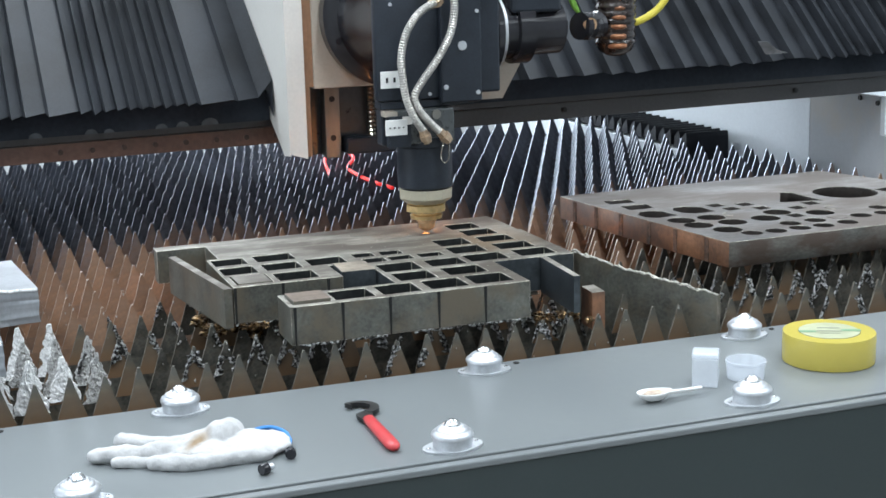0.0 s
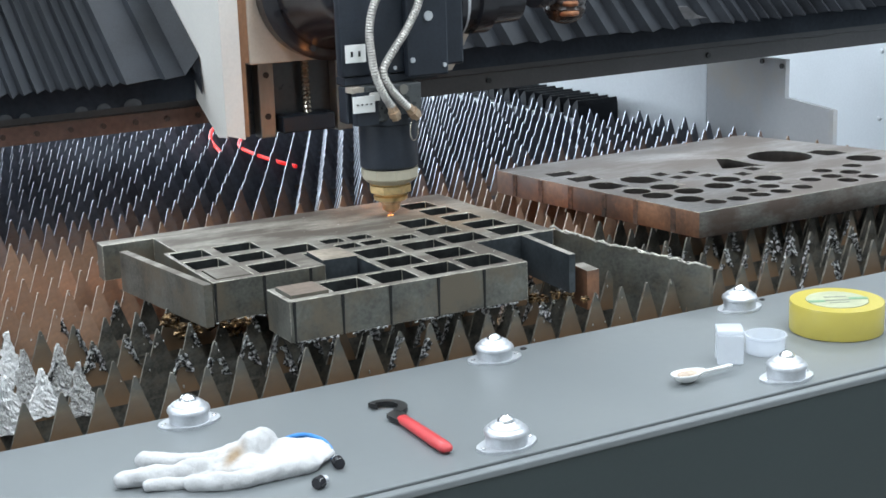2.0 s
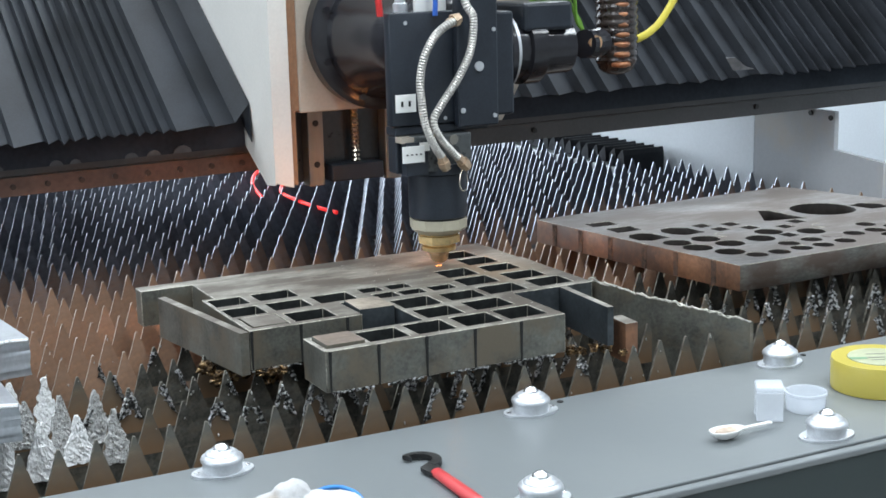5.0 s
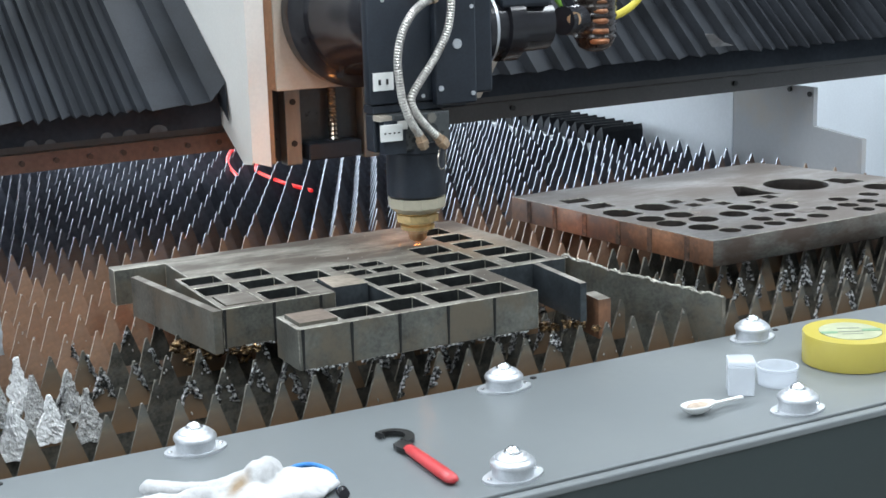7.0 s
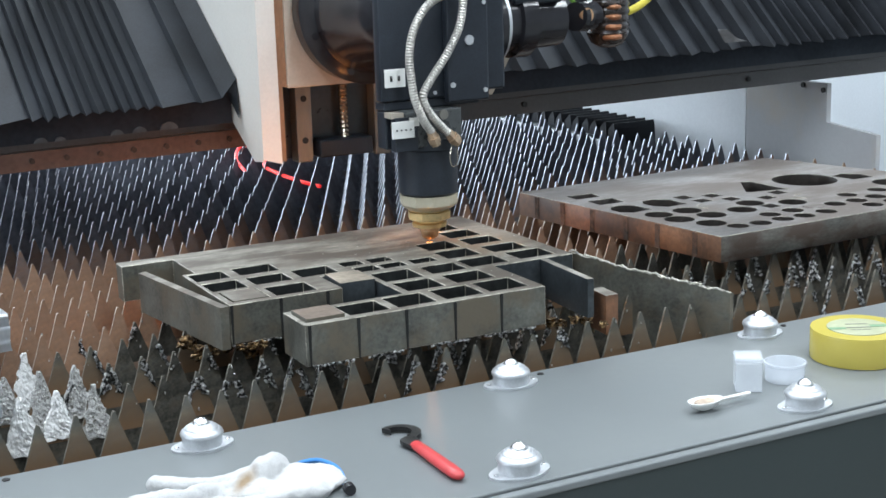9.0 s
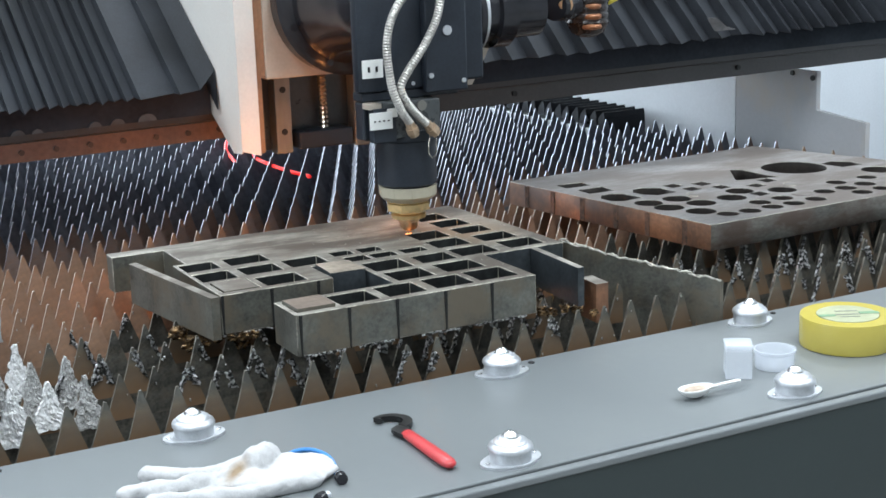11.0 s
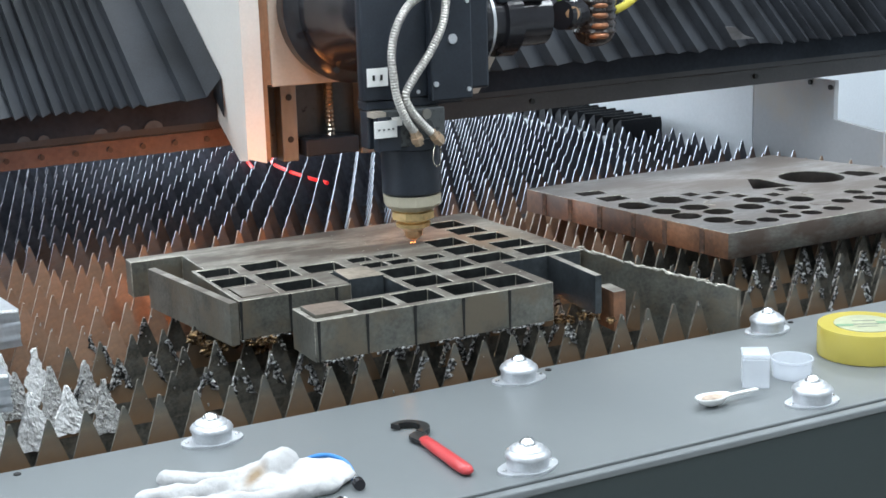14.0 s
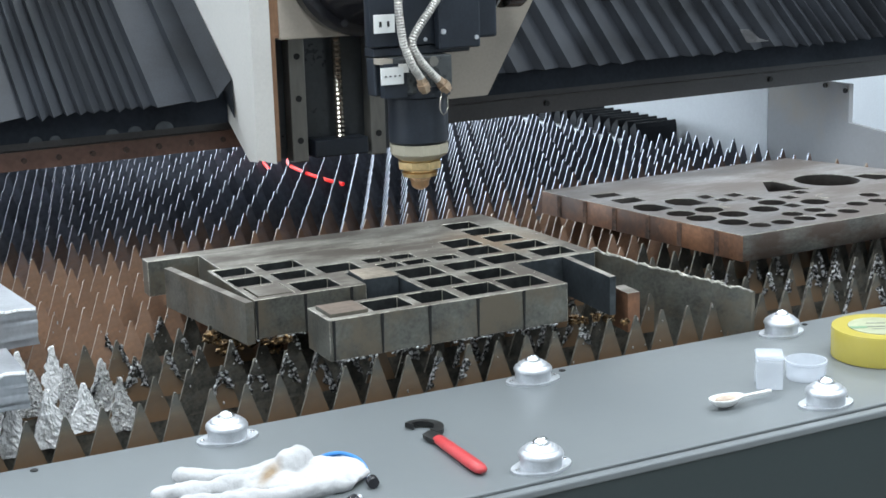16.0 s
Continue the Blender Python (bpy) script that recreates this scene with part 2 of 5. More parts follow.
M["cotton"] = material("white_knit_cotton", (0.5, 0.5, 0.505), 0.9, vary=0.05, scale=24, fine=420, bump=0.8, spec=0.1)

rusty_root(M["slat_face"], (0.2, 0.115, 0.06), 0.034)


def stain_glow_patch(m, at, size, turn, colour):
    """A soft patch of dirt or painted glow on a thing, at a place in its own space."""
    nt = m.node_tree
    co, mp = nt.nodes.new("ShaderNodeTexCoord"), nt.nodes.new("ShaderNodeMapping")
    mp.vector_type = "TEXTURE"
    mp.inputs["Location"].default_value, mp.inputs["Scale"].default_value = at, size
    mp.inputs["Rotation"].default_value = (0, 0, radians(turn))
    dist, ramp, mc = nt.nodes.new("ShaderNodeVectorMath"), nt.nodes.new("ShaderNodeValToRGB"), nt.nodes.new("ShaderNodeMixRGB")
    dist.operation = "LENGTH"
    ramp.color_ramp.elements[0].color, ramp.color_ramp.elements[1].color = (0.85, 0.85, 0.85, 1), (0, 0, 0, 1)
    ramp.color_ramp.elements[0].position, ramp.color_ramp.elements[1].position = 0.25, 1.0
    nt.links.new(co.outputs["Object"], mp.inputs[0])
    nt.links.new(mp.outputs[0], dist.inputs[0])
    nt.links.new(dist.outputs["Value"], ramp.inputs[0])
    sock = nt.nodes["Principled BSDF"].inputs["Base Color"]
    nt.links.new(sock.links[0].from_socket, mc.inputs[1])
    nt.links.new(ramp.outputs[0], mc.inputs[0])
    mc.inputs[2].default_value = (*colour, 1)
    nt.links.new(mc.outputs[0], sock)


# spark glow and heat tint round the nozzle, painted as a brown patch
stain_glow_patch(M["plate_top"], (0.165, 0.045, 0.054), (0.10, 0.115, 0.2), 0, (0.2, 0.135, 0.08))
# dirt on the glove
stain_glow_patch(M["cotton"], (0.004, -0.004, 0.018), (0.032, 0.012, 0.04), 45, (0.24, 0.16, 0.08))
M["blue_hem"] = material("blue_glove_hem", (0.05, 0.22, 0.55), 0.85, vary=0.1, scale=80, bump=0.5)
M["plastic"] = material("frosted_clear_plastic", (0.78, 0.82, 0.88), 0.25, vary=0.02, alpha=0.43, bump=0.0)
M["spoon"] = material("white_plastic", (0.78, 0.78, 0.76), 0.3, vary=0.03)
M["powder"] = material("beige_powder", (0.5, 0.4, 0.32), 0.9, vary=0.2, scale=80, bump=0.5)
M["tape"] = material("yellow_tape_film", (0.62, 0.515, 0.11), 0.2, vary=0.015, scale=12, bump=0.0, transmission=0.2)
M["tape_core"] = material("printed_paper_core", (0.37, 0.385, 0.25), 0.6, vary=0.1, scale=40)
M["grey_print"] = material("grey_core_print", (0.22, 0.24, 0.19), 0.6)
M["tape_print"] = material("green_core_print", (0.16, 0.3, 0.17), 0.6, vary=0.1)
M["concrete"] = material("hall_floor_concrete", (0.3, 0.3, 0.29), 0.6, vary=0.1, scale=2, fine=40)
M["hall_wall"] = material("hall_wall_paint", (0.6, 0.62, 0.63), 0.7, vary=0.05, scale=1)
M["spark"] = material("laser_spark", (1.0, 0.5, 0.15), 0.5, emit=(1.0, 0.36, 0.1), emit_strength=3, bump=0)
M["plume"] = material("hidden_glow_emitter", (1.0, 0.5, 0.15), 0.5, emit=(1.0, 0.36, 0.1), emit_strength=110, bump=0)
M["blast"] = material("molten_blast", (1.0, 0.5, 0.15), 0.5, emit=(1.0, 0.34, 0.09), emit_strength=180, bump=0)
M["spray"] = material("spark_spray", (1.0, 0.5, 0.15), 0.5, emit=(1.0, 0.34, 0.09), emit_strength=700, bump=0)
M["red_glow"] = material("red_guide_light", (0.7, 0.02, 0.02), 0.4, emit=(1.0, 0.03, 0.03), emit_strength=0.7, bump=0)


# ---- mesh helpers ----
def base(name, x=0, y=0, z=0, label="", category="", group="", kind=""):
    ob = new(name)
    ob.location = (x, y, z)
    ob.empty_display_size = 0.05
    return tagged(ob, label, category, group, kind)


def origin_of(ob):
    v = Vector((0, 0, 0))
    while ob:
        v += ob.location
        ob = ob.parent
    return v


def part(name, bm, mat, parent=None, label="", smooth=None):
    """Link a bmesh, given in world metres, as one mesh under its thing."""
    me = bpy.data.meshes.new(name)
    bm.normal_update()
    bm.to_mesh(me)
    bm.free()
    for m in mat if isinstance(mat, (list, tuple)) else [mat]:
        me.materials.append(m)
    ob = new(name, me)
    if parent:
        ob.parent = parent
        me.transform(Matrix.Translation(-origin_of(parent)))
    if smooth is not None:
        me.shade_smooth()
        me.set_sharp_from_angle(angle=radians(smooth))
    if label:
        ob["label"] = label
    return ob


def thing(name, bm, mat, label, category, smooth=None, group="", kind=""):
    return tagged(part(name, bm, mat, None, "", smooth), label, category, group, kind)


def add_box(bm, x0, x1, y0, y1, z0, z1, bevel=0.0, mi=0):
    v = [bm.verts.new((x, y, z)) for z in (z0, z1) for y in (y0, y1) for x in (x0, x1)]
    fs = [bm.faces.new([v[i] for i in f]) for f in ((0, 2, 3, 1), (4, 5, 7, 6), (0, 1, 5, 4), (2, 6, 7, 3), (0, 4, 6, 2), (1, 3, 7, 5))]
    for f in fs:
        f.material_index = mi
    if bevel:
        es = list({e for f in fs for e in f.edges})
        bmesh.ops.bevel(bm, geom=es, offset=bevel, segments=2, affect="EDGES", profile=0.5)
    return bm


def box(x0, x1, y0, y1, z0, z1, bevel=0.0):
    return add_box(bmesh.new(), x0, x1, y0, y1, z0, z1, bevel)


def add_lathe(bm, profile, at=(0, 0, 0), axis="z", seg=32, mi=0):
    """Turn (radius, height) pairs round an axis."""
    turn = {"z": Matrix.Identity(4), "x": pose(0, 0, 0, 0, 90, 0), "y": pose(0, 0, 0, -90, 0, 0)}[axis]
    turn = Matrix.Translation(at) @ turn
    rings = []
    for r, h in profile:
        if r < 1e-6:
            rings.append([bm.verts.new(turn @ Vector((0, 0, h)))])
        else:
            rings.append([bm.verts.new(turn @ Vector((r * math.cos(a), r * math.sin(a), h))) for a in (2 * math.pi * k / seg for k in range(seg))])
    for a, b in zip(rings, rings[1:]):
        for k in range(seg):
            q = [a[k % len(a)], a[(k + 1) % len(a)], b[(k + 1) % len(b)], b[k % len(b)]]
            q = list(dict.fromkeys(q))
            if len(q) > 2:
                bm.faces.new(q).material_index = mi
    for ring, flip in ((rings[0], True), (rings[-1], False)):
        if len(ring) > 2:
            bm.faces.new(ring[::-1] if flip else ring).material_index = mi
    return bm


def lathe(profile, at=(0, 0, 0), axis="z", seg=32):
    return add_lathe(bmesh.new(), profile, at, axis, seg)


def smooth_line(points, steps=10):
    """A Catmull-Rom line through the points."""
    p = [Vector(q) for q in points]
    p = [p[0] * 2 - p[1]] + p + [p[-1] * 2 - p[-2]]
    out = []
    for i in range(1, len(p) - 2):
        for k in range(steps):
            t = k / steps
            out.append(0.5 * (2 * p[i] + (p[i + 1] - p[i - 1]) * t + (2 * p[i - 1] - 5 * p[i] + 4 * p[i + 1] - p[i + 2]) * t * t
                              + (3 * p[i] - p[i - 1] - 3 * p[i + 1] + p[i + 2]) * t ** 3))
    return out + [p[-2]]


def tube(points, radius, seg=12, ribs=0.0, pitch=0.005, steps=10):
    """A round tube along a line; ribs: the depth of its corrugation."""
    line = smooth_line(points, steps)
    if ribs:
        dense, run, nxt = [], 0.0, 0.0
        for a, b in zip(line, line[1:]):
            d = (b - a).length
            while nxt <= run + d:
                dense.append(a.lerp(b, (nxt - run) / d))
                nxt += pitch / 4
            run += d
        line = dense
    bm = bmesh.new()
    rings = []
    side = Vector((0.3, 0.9, 0.1))
    for i, c in enumerate(line):
        t = (line[min(i + 1, len(line) - 1)] - line[max(i - 1, 0)]).normalized()
        side = (side - t * side.dot(t)).normalized()
        up = t.cross(side)
        r = radius - (ribs * (0, 0.5, 1, 0.5)[i % 4] if ribs else 0)
        rings.append([bm.verts.new(c + (side * math.cos(a) + up * math.sin(a)) * r) for a in (2 * math.pi * k / seg for k in range(seg))])
    for a, b in zip(rings, rings[1:]):
        for k in range(seg):
            bm.faces.new((a[k], a[(k + 1) % seg], b[(k + 1) % seg], b[k]))
    bm.faces.new(rings[0][::-1]), bm.faces.new(rings[-1])
    return bm


def prism(outline, z0, z1, top=0, side=0, bottom=0):
    """Extrude a plan outline, anticlockwise, between two heights."""
    bm = bmesh.new()
    lo = [bm.verts.new((x, y, z0)) for x, y in outline]
    hi = [bm.verts.new((x, y, z1)) for x, y in outline]
    bm.faces.new(hi).material_index = top
    bm.faces.new(lo[::-1]).material_index = bottom
    for i in range(len(lo)):
        j = (i + 1) % len(lo)
        bm.faces.new((lo[i], lo[j], hi[j], hi[i])).material_index = side
    return bm


def panel_yz(outline, x0, x1):
    """Extrude an outline of (y, z) along x."""
    bm = bmesh.new()
    a = [bm.verts.new((x0, y, z)) for y, z in outline]
    b = [bm.verts.new((x1, y, z)) for y, z in outline]
    bm.faces.new(a), bm.faces.new(b[::-1])
    for i in range(len(a)):
        j = (i + 1) % len(a)
        bm.faces.new((a[j], a[i], b[i], b[j]))
    bmesh.ops.recalc_face_normals(bm, faces=bm.faces)
    return bm


def panel_xz(outline, y0, y1):
    bm = bmesh.new()
    a = [bm.verts.new((x, y0, z)) for x, z in outline]
    b = [bm.verts.new((x, y1, z)) for x, z in outline]
    bm.faces.new(a), bm.faces.new(b[::-1])
    for i in range(len(a)):
        j = (i + 1) % len(a)
        bm.faces.new((a[j], a[i], b[i], b[j]))
    bmesh.ops.recalc_face_normals(bm, faces=bm.faces)
    return bm


def grid_plate(xs, ys, solid, z0, z1, mats_of=lambda x, y: 1):
    """A plate cut along a grid of lines: solid(x, y) tells which fields are left standing."""
    bm = bmesh.new()
    cache = {}

    def v(i, j, z):
        k = (i, j, z)
        if k not in cache:
            cache[k] = bm.verts.new((xs[i], ys[j], z))
        return cache[k]
    nx, ny = len(xs) - 1, len(ys) - 1
    s = [[solid((xs[i] + xs[i + 1]) / 2, (ys[j] + ys[j + 1]) / 2) for j in range(ny)] for i in range(nx)]
    for i in range(nx):
        for j in range(ny):
            if not s[i][j]:
                continue
            bm.faces.new((v(i, j, z1), v(i + 1, j, z1), v(i + 1, j + 1, z1), v(i, j + 1, z1))).material_index = 0
            bm.faces.new((v(i, j, z0), v(i, j + 1, z0), v(i + 1, j + 1, z0), v(i + 1, j, z0))).material_index = 1
            for di, dj, a, b in ((-1, 0, (i, j + 1), (i, j)), (1, 0, (i + 1, j), (i + 1, j + 1)), (0, -1, (i, j), (i + 1, j)), (0, 1, (i + 1, j + 1), (i, j + 1))):
                p, q = i + di, j + dj
                if not (0 <= p < nx and 0 <= q < ny and s[p][q]):
                    cx_ = xs[i] + (xs[i + 1] - xs[i]) / 2 + di * 0.5 * (xs[i + 1] - xs[i]) + di * 0.002
                    cy_ = ys[j] + (ys[j + 1] - ys[j]) / 2 + dj * 0.5 * (ys[j + 1] - ys[j]) + dj * 0.002
                    bm.faces.new((v(*a, z0), v(*b, z0), v(*b, z1), v(*a, z1))).material_index = mats_of(cx_, cy_)
    return bm


def lump(at, size, seed, subdiv=2, rough=0.5):
    """An uneven clump."""
    bm = bmesh.new()
    bmesh.ops.create_icosphere(bm, subdivisions=subdiv, radius=1)
    for q in bm.verts:
        n = noise.fractal(q.co * 2.1 + Vector((seed * 7.3, seed * 1.7, 0)), 1.0, 2.0, 3)
        q.co *= 1 + rough * n
        q.co = Vector((q.co.x * size[0], q.co.y * size[1], q.co.z * size[2])) + Vector(at)
    return bm


def join_into(bm, other):
    me = bpy.data.meshes.new("joined")
    other.to_mesh(me)
    other.free()
    bm.from_mesh(me)
    bpy.data.meshes.remove(me)


# ---- hall ----
T = 0.85
thing("floor", box(-9, 9, -8, 10, -0.1, 0), M["concrete"], "grey concrete hall floor under the cutting machine", "floor", kind="structure")
thing("wall_south", box(-9, 9, -8.2, -8, 0, 5.2), M["hall_wall"], "pale painted hall wall", "wall", kind="structure")
thing("wall_north", box(-9, 9, 8, 8.2, 0, 5.2), M["hall_wall"], "pale painted hall wall", "wall", kind="structure")
thing("wall_west", box(-9.2, -9, -8, 10, 0, 5.2), M["hall_wall"], "pale painted hall wall", "wall", kind="structure")
thing("wall_east", box(9, 9.2, -8, 10, 0, 5.2), M["hall_wall"], "pale painted hall wall", "wall", kind="structure")
thing("ceiling", box(-9, 9, -8, 10, 5.2, 5.3), M["hall_wall"], "pale hall ceiling", "ceiling", kind="structure")

# ---- machine bed ----
table = base("loading_table", 0, -0.13, 0, "grey painted steel loading table in front of the cutting bed", "table")
part("tabletop", box(-2.2, 2.29, -0.277, 0.051, T - 0.012, T, 0.0015), M["table"], table)
part("inner_apron", box(-2.2, 2.29, 0.035, 0.049, 0.45, T - 0.014), M["table"], table)
part("front_lip", box(-2.2, 2.29, -0.2950, -0.2815, T - 0.0095, T - 0.001, 0.002), M["table"], table)
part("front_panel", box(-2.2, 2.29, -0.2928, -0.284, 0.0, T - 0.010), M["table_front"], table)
part("seam", box(-2.2, 2.29, -0.2835, -0.272, T - 0.03, T - 0.0125), M["gap"], table)

for x, y, r in ((-0.623, 0.036, 0.0045), (0.062, 0.036, 0.0045), (0.47, 0.036, 0.004)):
    thing("table_screw", lathe([(r, T - 0.002), (r, T + 0.0012), (r * 0.6, T + 0.002), (0, T + 0.002)], (x, y, 0), seg=14), M["ink"], "black screw in the table top", "screw", group="table screws")

bed = base("bed_frame", 0, 1.2, 0, "dark steel frame that carries the slats of the bed", "frame")
part("bed_floor", box(-1.6, 1.5, 0.05, 2.9, 0.3, 0.32), M["beam"], bed)
part("left_rail", box(-1.62, -1.56, 0.05, 2.9, 0.3, 0.80), M["beam"], bed)
part("right_rail", box(1.335, 1.35, 0.05, 1.55, 0.3, 0.80), M["beam"], bed)

# ---- slats ----
PITCH, ROW, TIP, TOOTH = 0.0437, 0.0908, 0.894, 0.062
SLAT_X0, SLAT_N, SLAT_T = -1.274, 58, 0.0038


def tooth_mesh(seed, face, edge):
    """One triangular tooth with bright cut flanks, its root at z = 0."""
    rnd = random.Random(seed)
    h, w = SLAT_T / 2, PITCH / 2 - 0.0004
    tip = TOOTH + rnd.uniform(-0.005, 0.002)
    lean = rnd.uniform(-0.0009, 0.0009)
    line = [(-w, 0), (-w * 0.52 + rnd.uniform(-0.0005, 0.0005), tip * 0.49), (-0.0014 + lean, tip), (0.0014 + lean, tip - rnd.uniform(0, 0.0015)), (w * 0.52, tip * 0.49), (w, 0)]
    bm = bmesh.new()
    f = [bm.verts.new((x, -h, z)) for x, z in line]
    k = [bm.verts.new((x, h, z)) for x, z in line]
    bm.faces.new(f), bm.faces.new(k[::-1])
    for i in range(5):
        bm.faces.new((f[i], f[i + 1], k[i + 1], k[i])).material_index = 1
    bmesh.ops.recalc_face_normals(bm, faces=bm.faces)
    me = bpy.data.meshes.new("tooth")
    bm.to_mesh(me)
    bm.free()
    me.materials.append(face)
    me.materials.append(edge)
    return me


TEETH = {"near": [tooth_mesh(10 + i, M["slat_face"], M["slat_edge_worn"]) for i in range(7)], "soot": [tooth_mesh(90 + i, M["slat_soot"], M["slat_edge_worn"]) for i in range(7)], "rust": [tooth_mesh(70 + i, M["slat_rust_glow"], M["slat_edge_pale"]) for i in range(7)], "mid": [tooth_mesh(50 + i, M["slat_mid"], M["slat_edge"]) for i in range(7)], "far": [tooth_mesh(30 + i, M["slat_dark"], M["slat_edge"]) for i in range(7)]}
rnd = random.Random(2)
ROOT = TIP - TOOTH
for r in range(25):
    y = 0.085 + ROW * r
    teeth_n = SLAT_N + 2 if y < 1.5 else SLAT_N
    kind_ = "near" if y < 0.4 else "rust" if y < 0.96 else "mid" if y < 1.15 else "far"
    slat = thing("support_slat", box(SLAT_X0 - PITCH / 2, SLAT_X0 + PITCH * (teeth_n - 0.5), y - SLAT_T / 2, y + SLAT_T / 2, ROOT - 0.14, ROOT), {"near": M["slat_soot"], "rust": M["slat_rust_glow"], "mid": M["slat_mid"], "far": M["slat_dark"]}[kind_],
                 "rusty brown sawtooth support slat with bright cut edges" if kind_ != "far" else "dark steel sawtooth support slat with bright cut edges", "slat", group="slats of the cutting bed")
    for k in range(teeth_n):
        at_x = SLAT_X0 + PITCH * k
        caked = 1 <= r <= 4 and (-0.40 < at_x < 0.26 or 0.46 < at_x < 1.2)
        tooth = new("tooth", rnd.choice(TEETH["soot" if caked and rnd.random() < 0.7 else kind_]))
        tooth.parent = slat
        tooth.location = (at_x, y, ROOT)

# ---- enclosure on the right ----
wall = base("machine_enclosure", 2.3, 1.0, 0, "white painted sheet enclosure beyond the bed", "enclosure")
part("side_panel", box(2.3, 2.315, 1.262, 3.6, 0.0, 1.9, 0.002), M["wall"], wall)
part("side_panel", box(2.3, 2.315, -1.0, 1.259, 0.0, 1.9, 0.002), M["wall"], wall)
part("joint_strip", box(2.316, 2.32, 1.23, 1.29, 0.0, 1.9), M["wall"], wall)
for z in (0.75, 0.95, 1.15, 1.35):
    part("panel_screw", lathe([(0.0, -0.003), (0.006, -0.002), (0.008, 0.001)], (2.2985, 1.60, z), "x", 12), M["zinc"], wall, "plated panel screw")

# ---- way cover beside the bed ----
thing("cross_bar", box(-1.5, 1.25, 1.25, 1.258, 0.775, 0.826, 0.0015), M["rail"], "grey steel bar across the bed below the teeth", "bar")
way = base("way_cover", 1.3, 1.56, 0.8, "black pleated way cover running beside the bed", "way cover")
for k in range(26):
    y = 1.558 + 0.042 * k
    low = 0.83 if k < 2 else 0.866
    part("fold", panel_yz([(y, low), (y + 0.002, 0.892), (y + 0.006, 0.905), (y + 0.010, 0.905), (y + 0.030, 0.889), (y + 0.038, low)], 1.215 + 0.003 * (k % 2), 1.341 + 0.002 * (k % 2)), M["bellows"], way)
part("side_shelf", box(1.21, 1.334, 1.60, 2.88, 0.5, 0.858, 0.002), M["wall"], bed, "white painted side shelf of the bed")

# ---- gantry ----
gantry = base("gantry_beam", 0, 0.95, 1.06, "dark gantry beam spanning the cutting bed", "gantry")
SLOPE = 0.0115


def sloped(bm):
    for q in bm.verts:
        q.co.z += SLOPE * (q.co.x - 0.1)
    return bm


part("lower_guard", sloped(box(-1.6, 0.05, 0.9285, 0.93, 1.05, 1.081)), M["guard"], gantry, "brown guard strip with spark glow in its colour")
for k in range(8):
    x = -0.44 + 0.0575 * k
    part("guard_bolt", lathe([(0, -0.004), (0.005, -0.004), (0.005, 0.001)], (x, 0.9283, 1.066 + SLOPE * (x - 0.1)), "y", 10), M["guard_bolt"], gantry)
part("lower_beam", sloped(box(-1.6, 2.0, 0.93, 1.15, 1.049, 1.0828, 0.001)), M["beam"], gantry)
part("upper_flange", sloped(box(-1.6, 2.0, 0.924, 1.15, 1.083, 1.0985, 0.002)), M["beam"], gantry)
part("core", sloped(box(-1.6, 2.0, 1.02, 1.4, 1.0995, 1.19)), M["beam"], gantry)
part("leg_plate", panel_yz([(1.233, 0.6), (2.4, 0.6), (2.4, 1.048), (1.233, 1.048)], 1.37, 1.382), M["wall"], gantry, "white painted gantry leg")
part("leg_front_plate", panel_yz([(0.80, 0.6), (1.231, 0.6), (1.231, 1.048), (0.955, 1.048), (0.955, 0.962), (0.80, 0.95)], 1.37, 1.382), M["wall_grey"], gantry, "grey leg plate with faint warm patches")
for y, z in ((0.966, 1.033), (1.032, 1.039)):
    part("leg_bolt", lathe([(0.0, 0.0), (0.006, 0.0), (0.006, 0.004)], (1.366, y, z), "x", 12), M["ink"], gantry)
for x in (0.57, 1.124):
    part("bolt", lathe([(0, -0.005), (0.0055, -0.005), (0.0055, 0.001)], (x, 0.93, 1.068 + SLOPE * (x - 0.1)), "y", 12), M["ink"], gantry)


def bellows(name, x_list, amp, seed, length=1.7, angle=38, drop=0.012, flared=False):
    """A pleated roof over the beam: folds along x, falling to the front."""
    rnd = random.Random(seed)
    bm = bmesh.new()
    ca, sa = math.cos(radians(angle)), math.sin(radians(angle))
    cols = []
    for i, x in enumerate(x_list):
        tip = i % 2
        out = amp * (1 if tip else -1) * rnd.uniform(0.8, 1.15)
        dz = SLOPE * (x - 0.1)
        low = -drop * rnd.uniform(0.7, 1.3) if tip else drop * 0.5
        if flared and i >= len(x_list) - 2:
            out, low = (0.025, 0.02) if tip else (-0.02, -0.03)
        xj, col = x + rnd.uniform(-0.002, 0.002), []
        for k in range(9):
            d = low if k == 0 else length * k / 8
            col.append((xj, 0.862 + ca * d - sa * out, 1.146 + sa * d + ca * out + dz))
        cols.append([bm.verts.new(c) for c in col])
    for a, b in zip(cols, cols[1:]):
        for k in range(len(a) - 1):
            bm.faces.new((a[k], b[k], b[k + 1], a[k + 1]))
    bmesh.ops.recalc_face_normals(bm, faces=bm.faces)
    root = base(name, 0, 0, 0, "black pleated bellows cover over the gantry beam", "bellows", "gantry bellows")
    part("skirt", sloped(box(min(x_list), max(x_list), 0.897, 0.90, 1.099, 1.156)), M["bellows_lining"], root, "dark inner skirt")
    ob = part("pleated_cloth", bm, M["bellows"], root)
    md = ob.modifiers.new("thickness", "SOLIDIFY")
    md.thickness = 0.0015
    return root


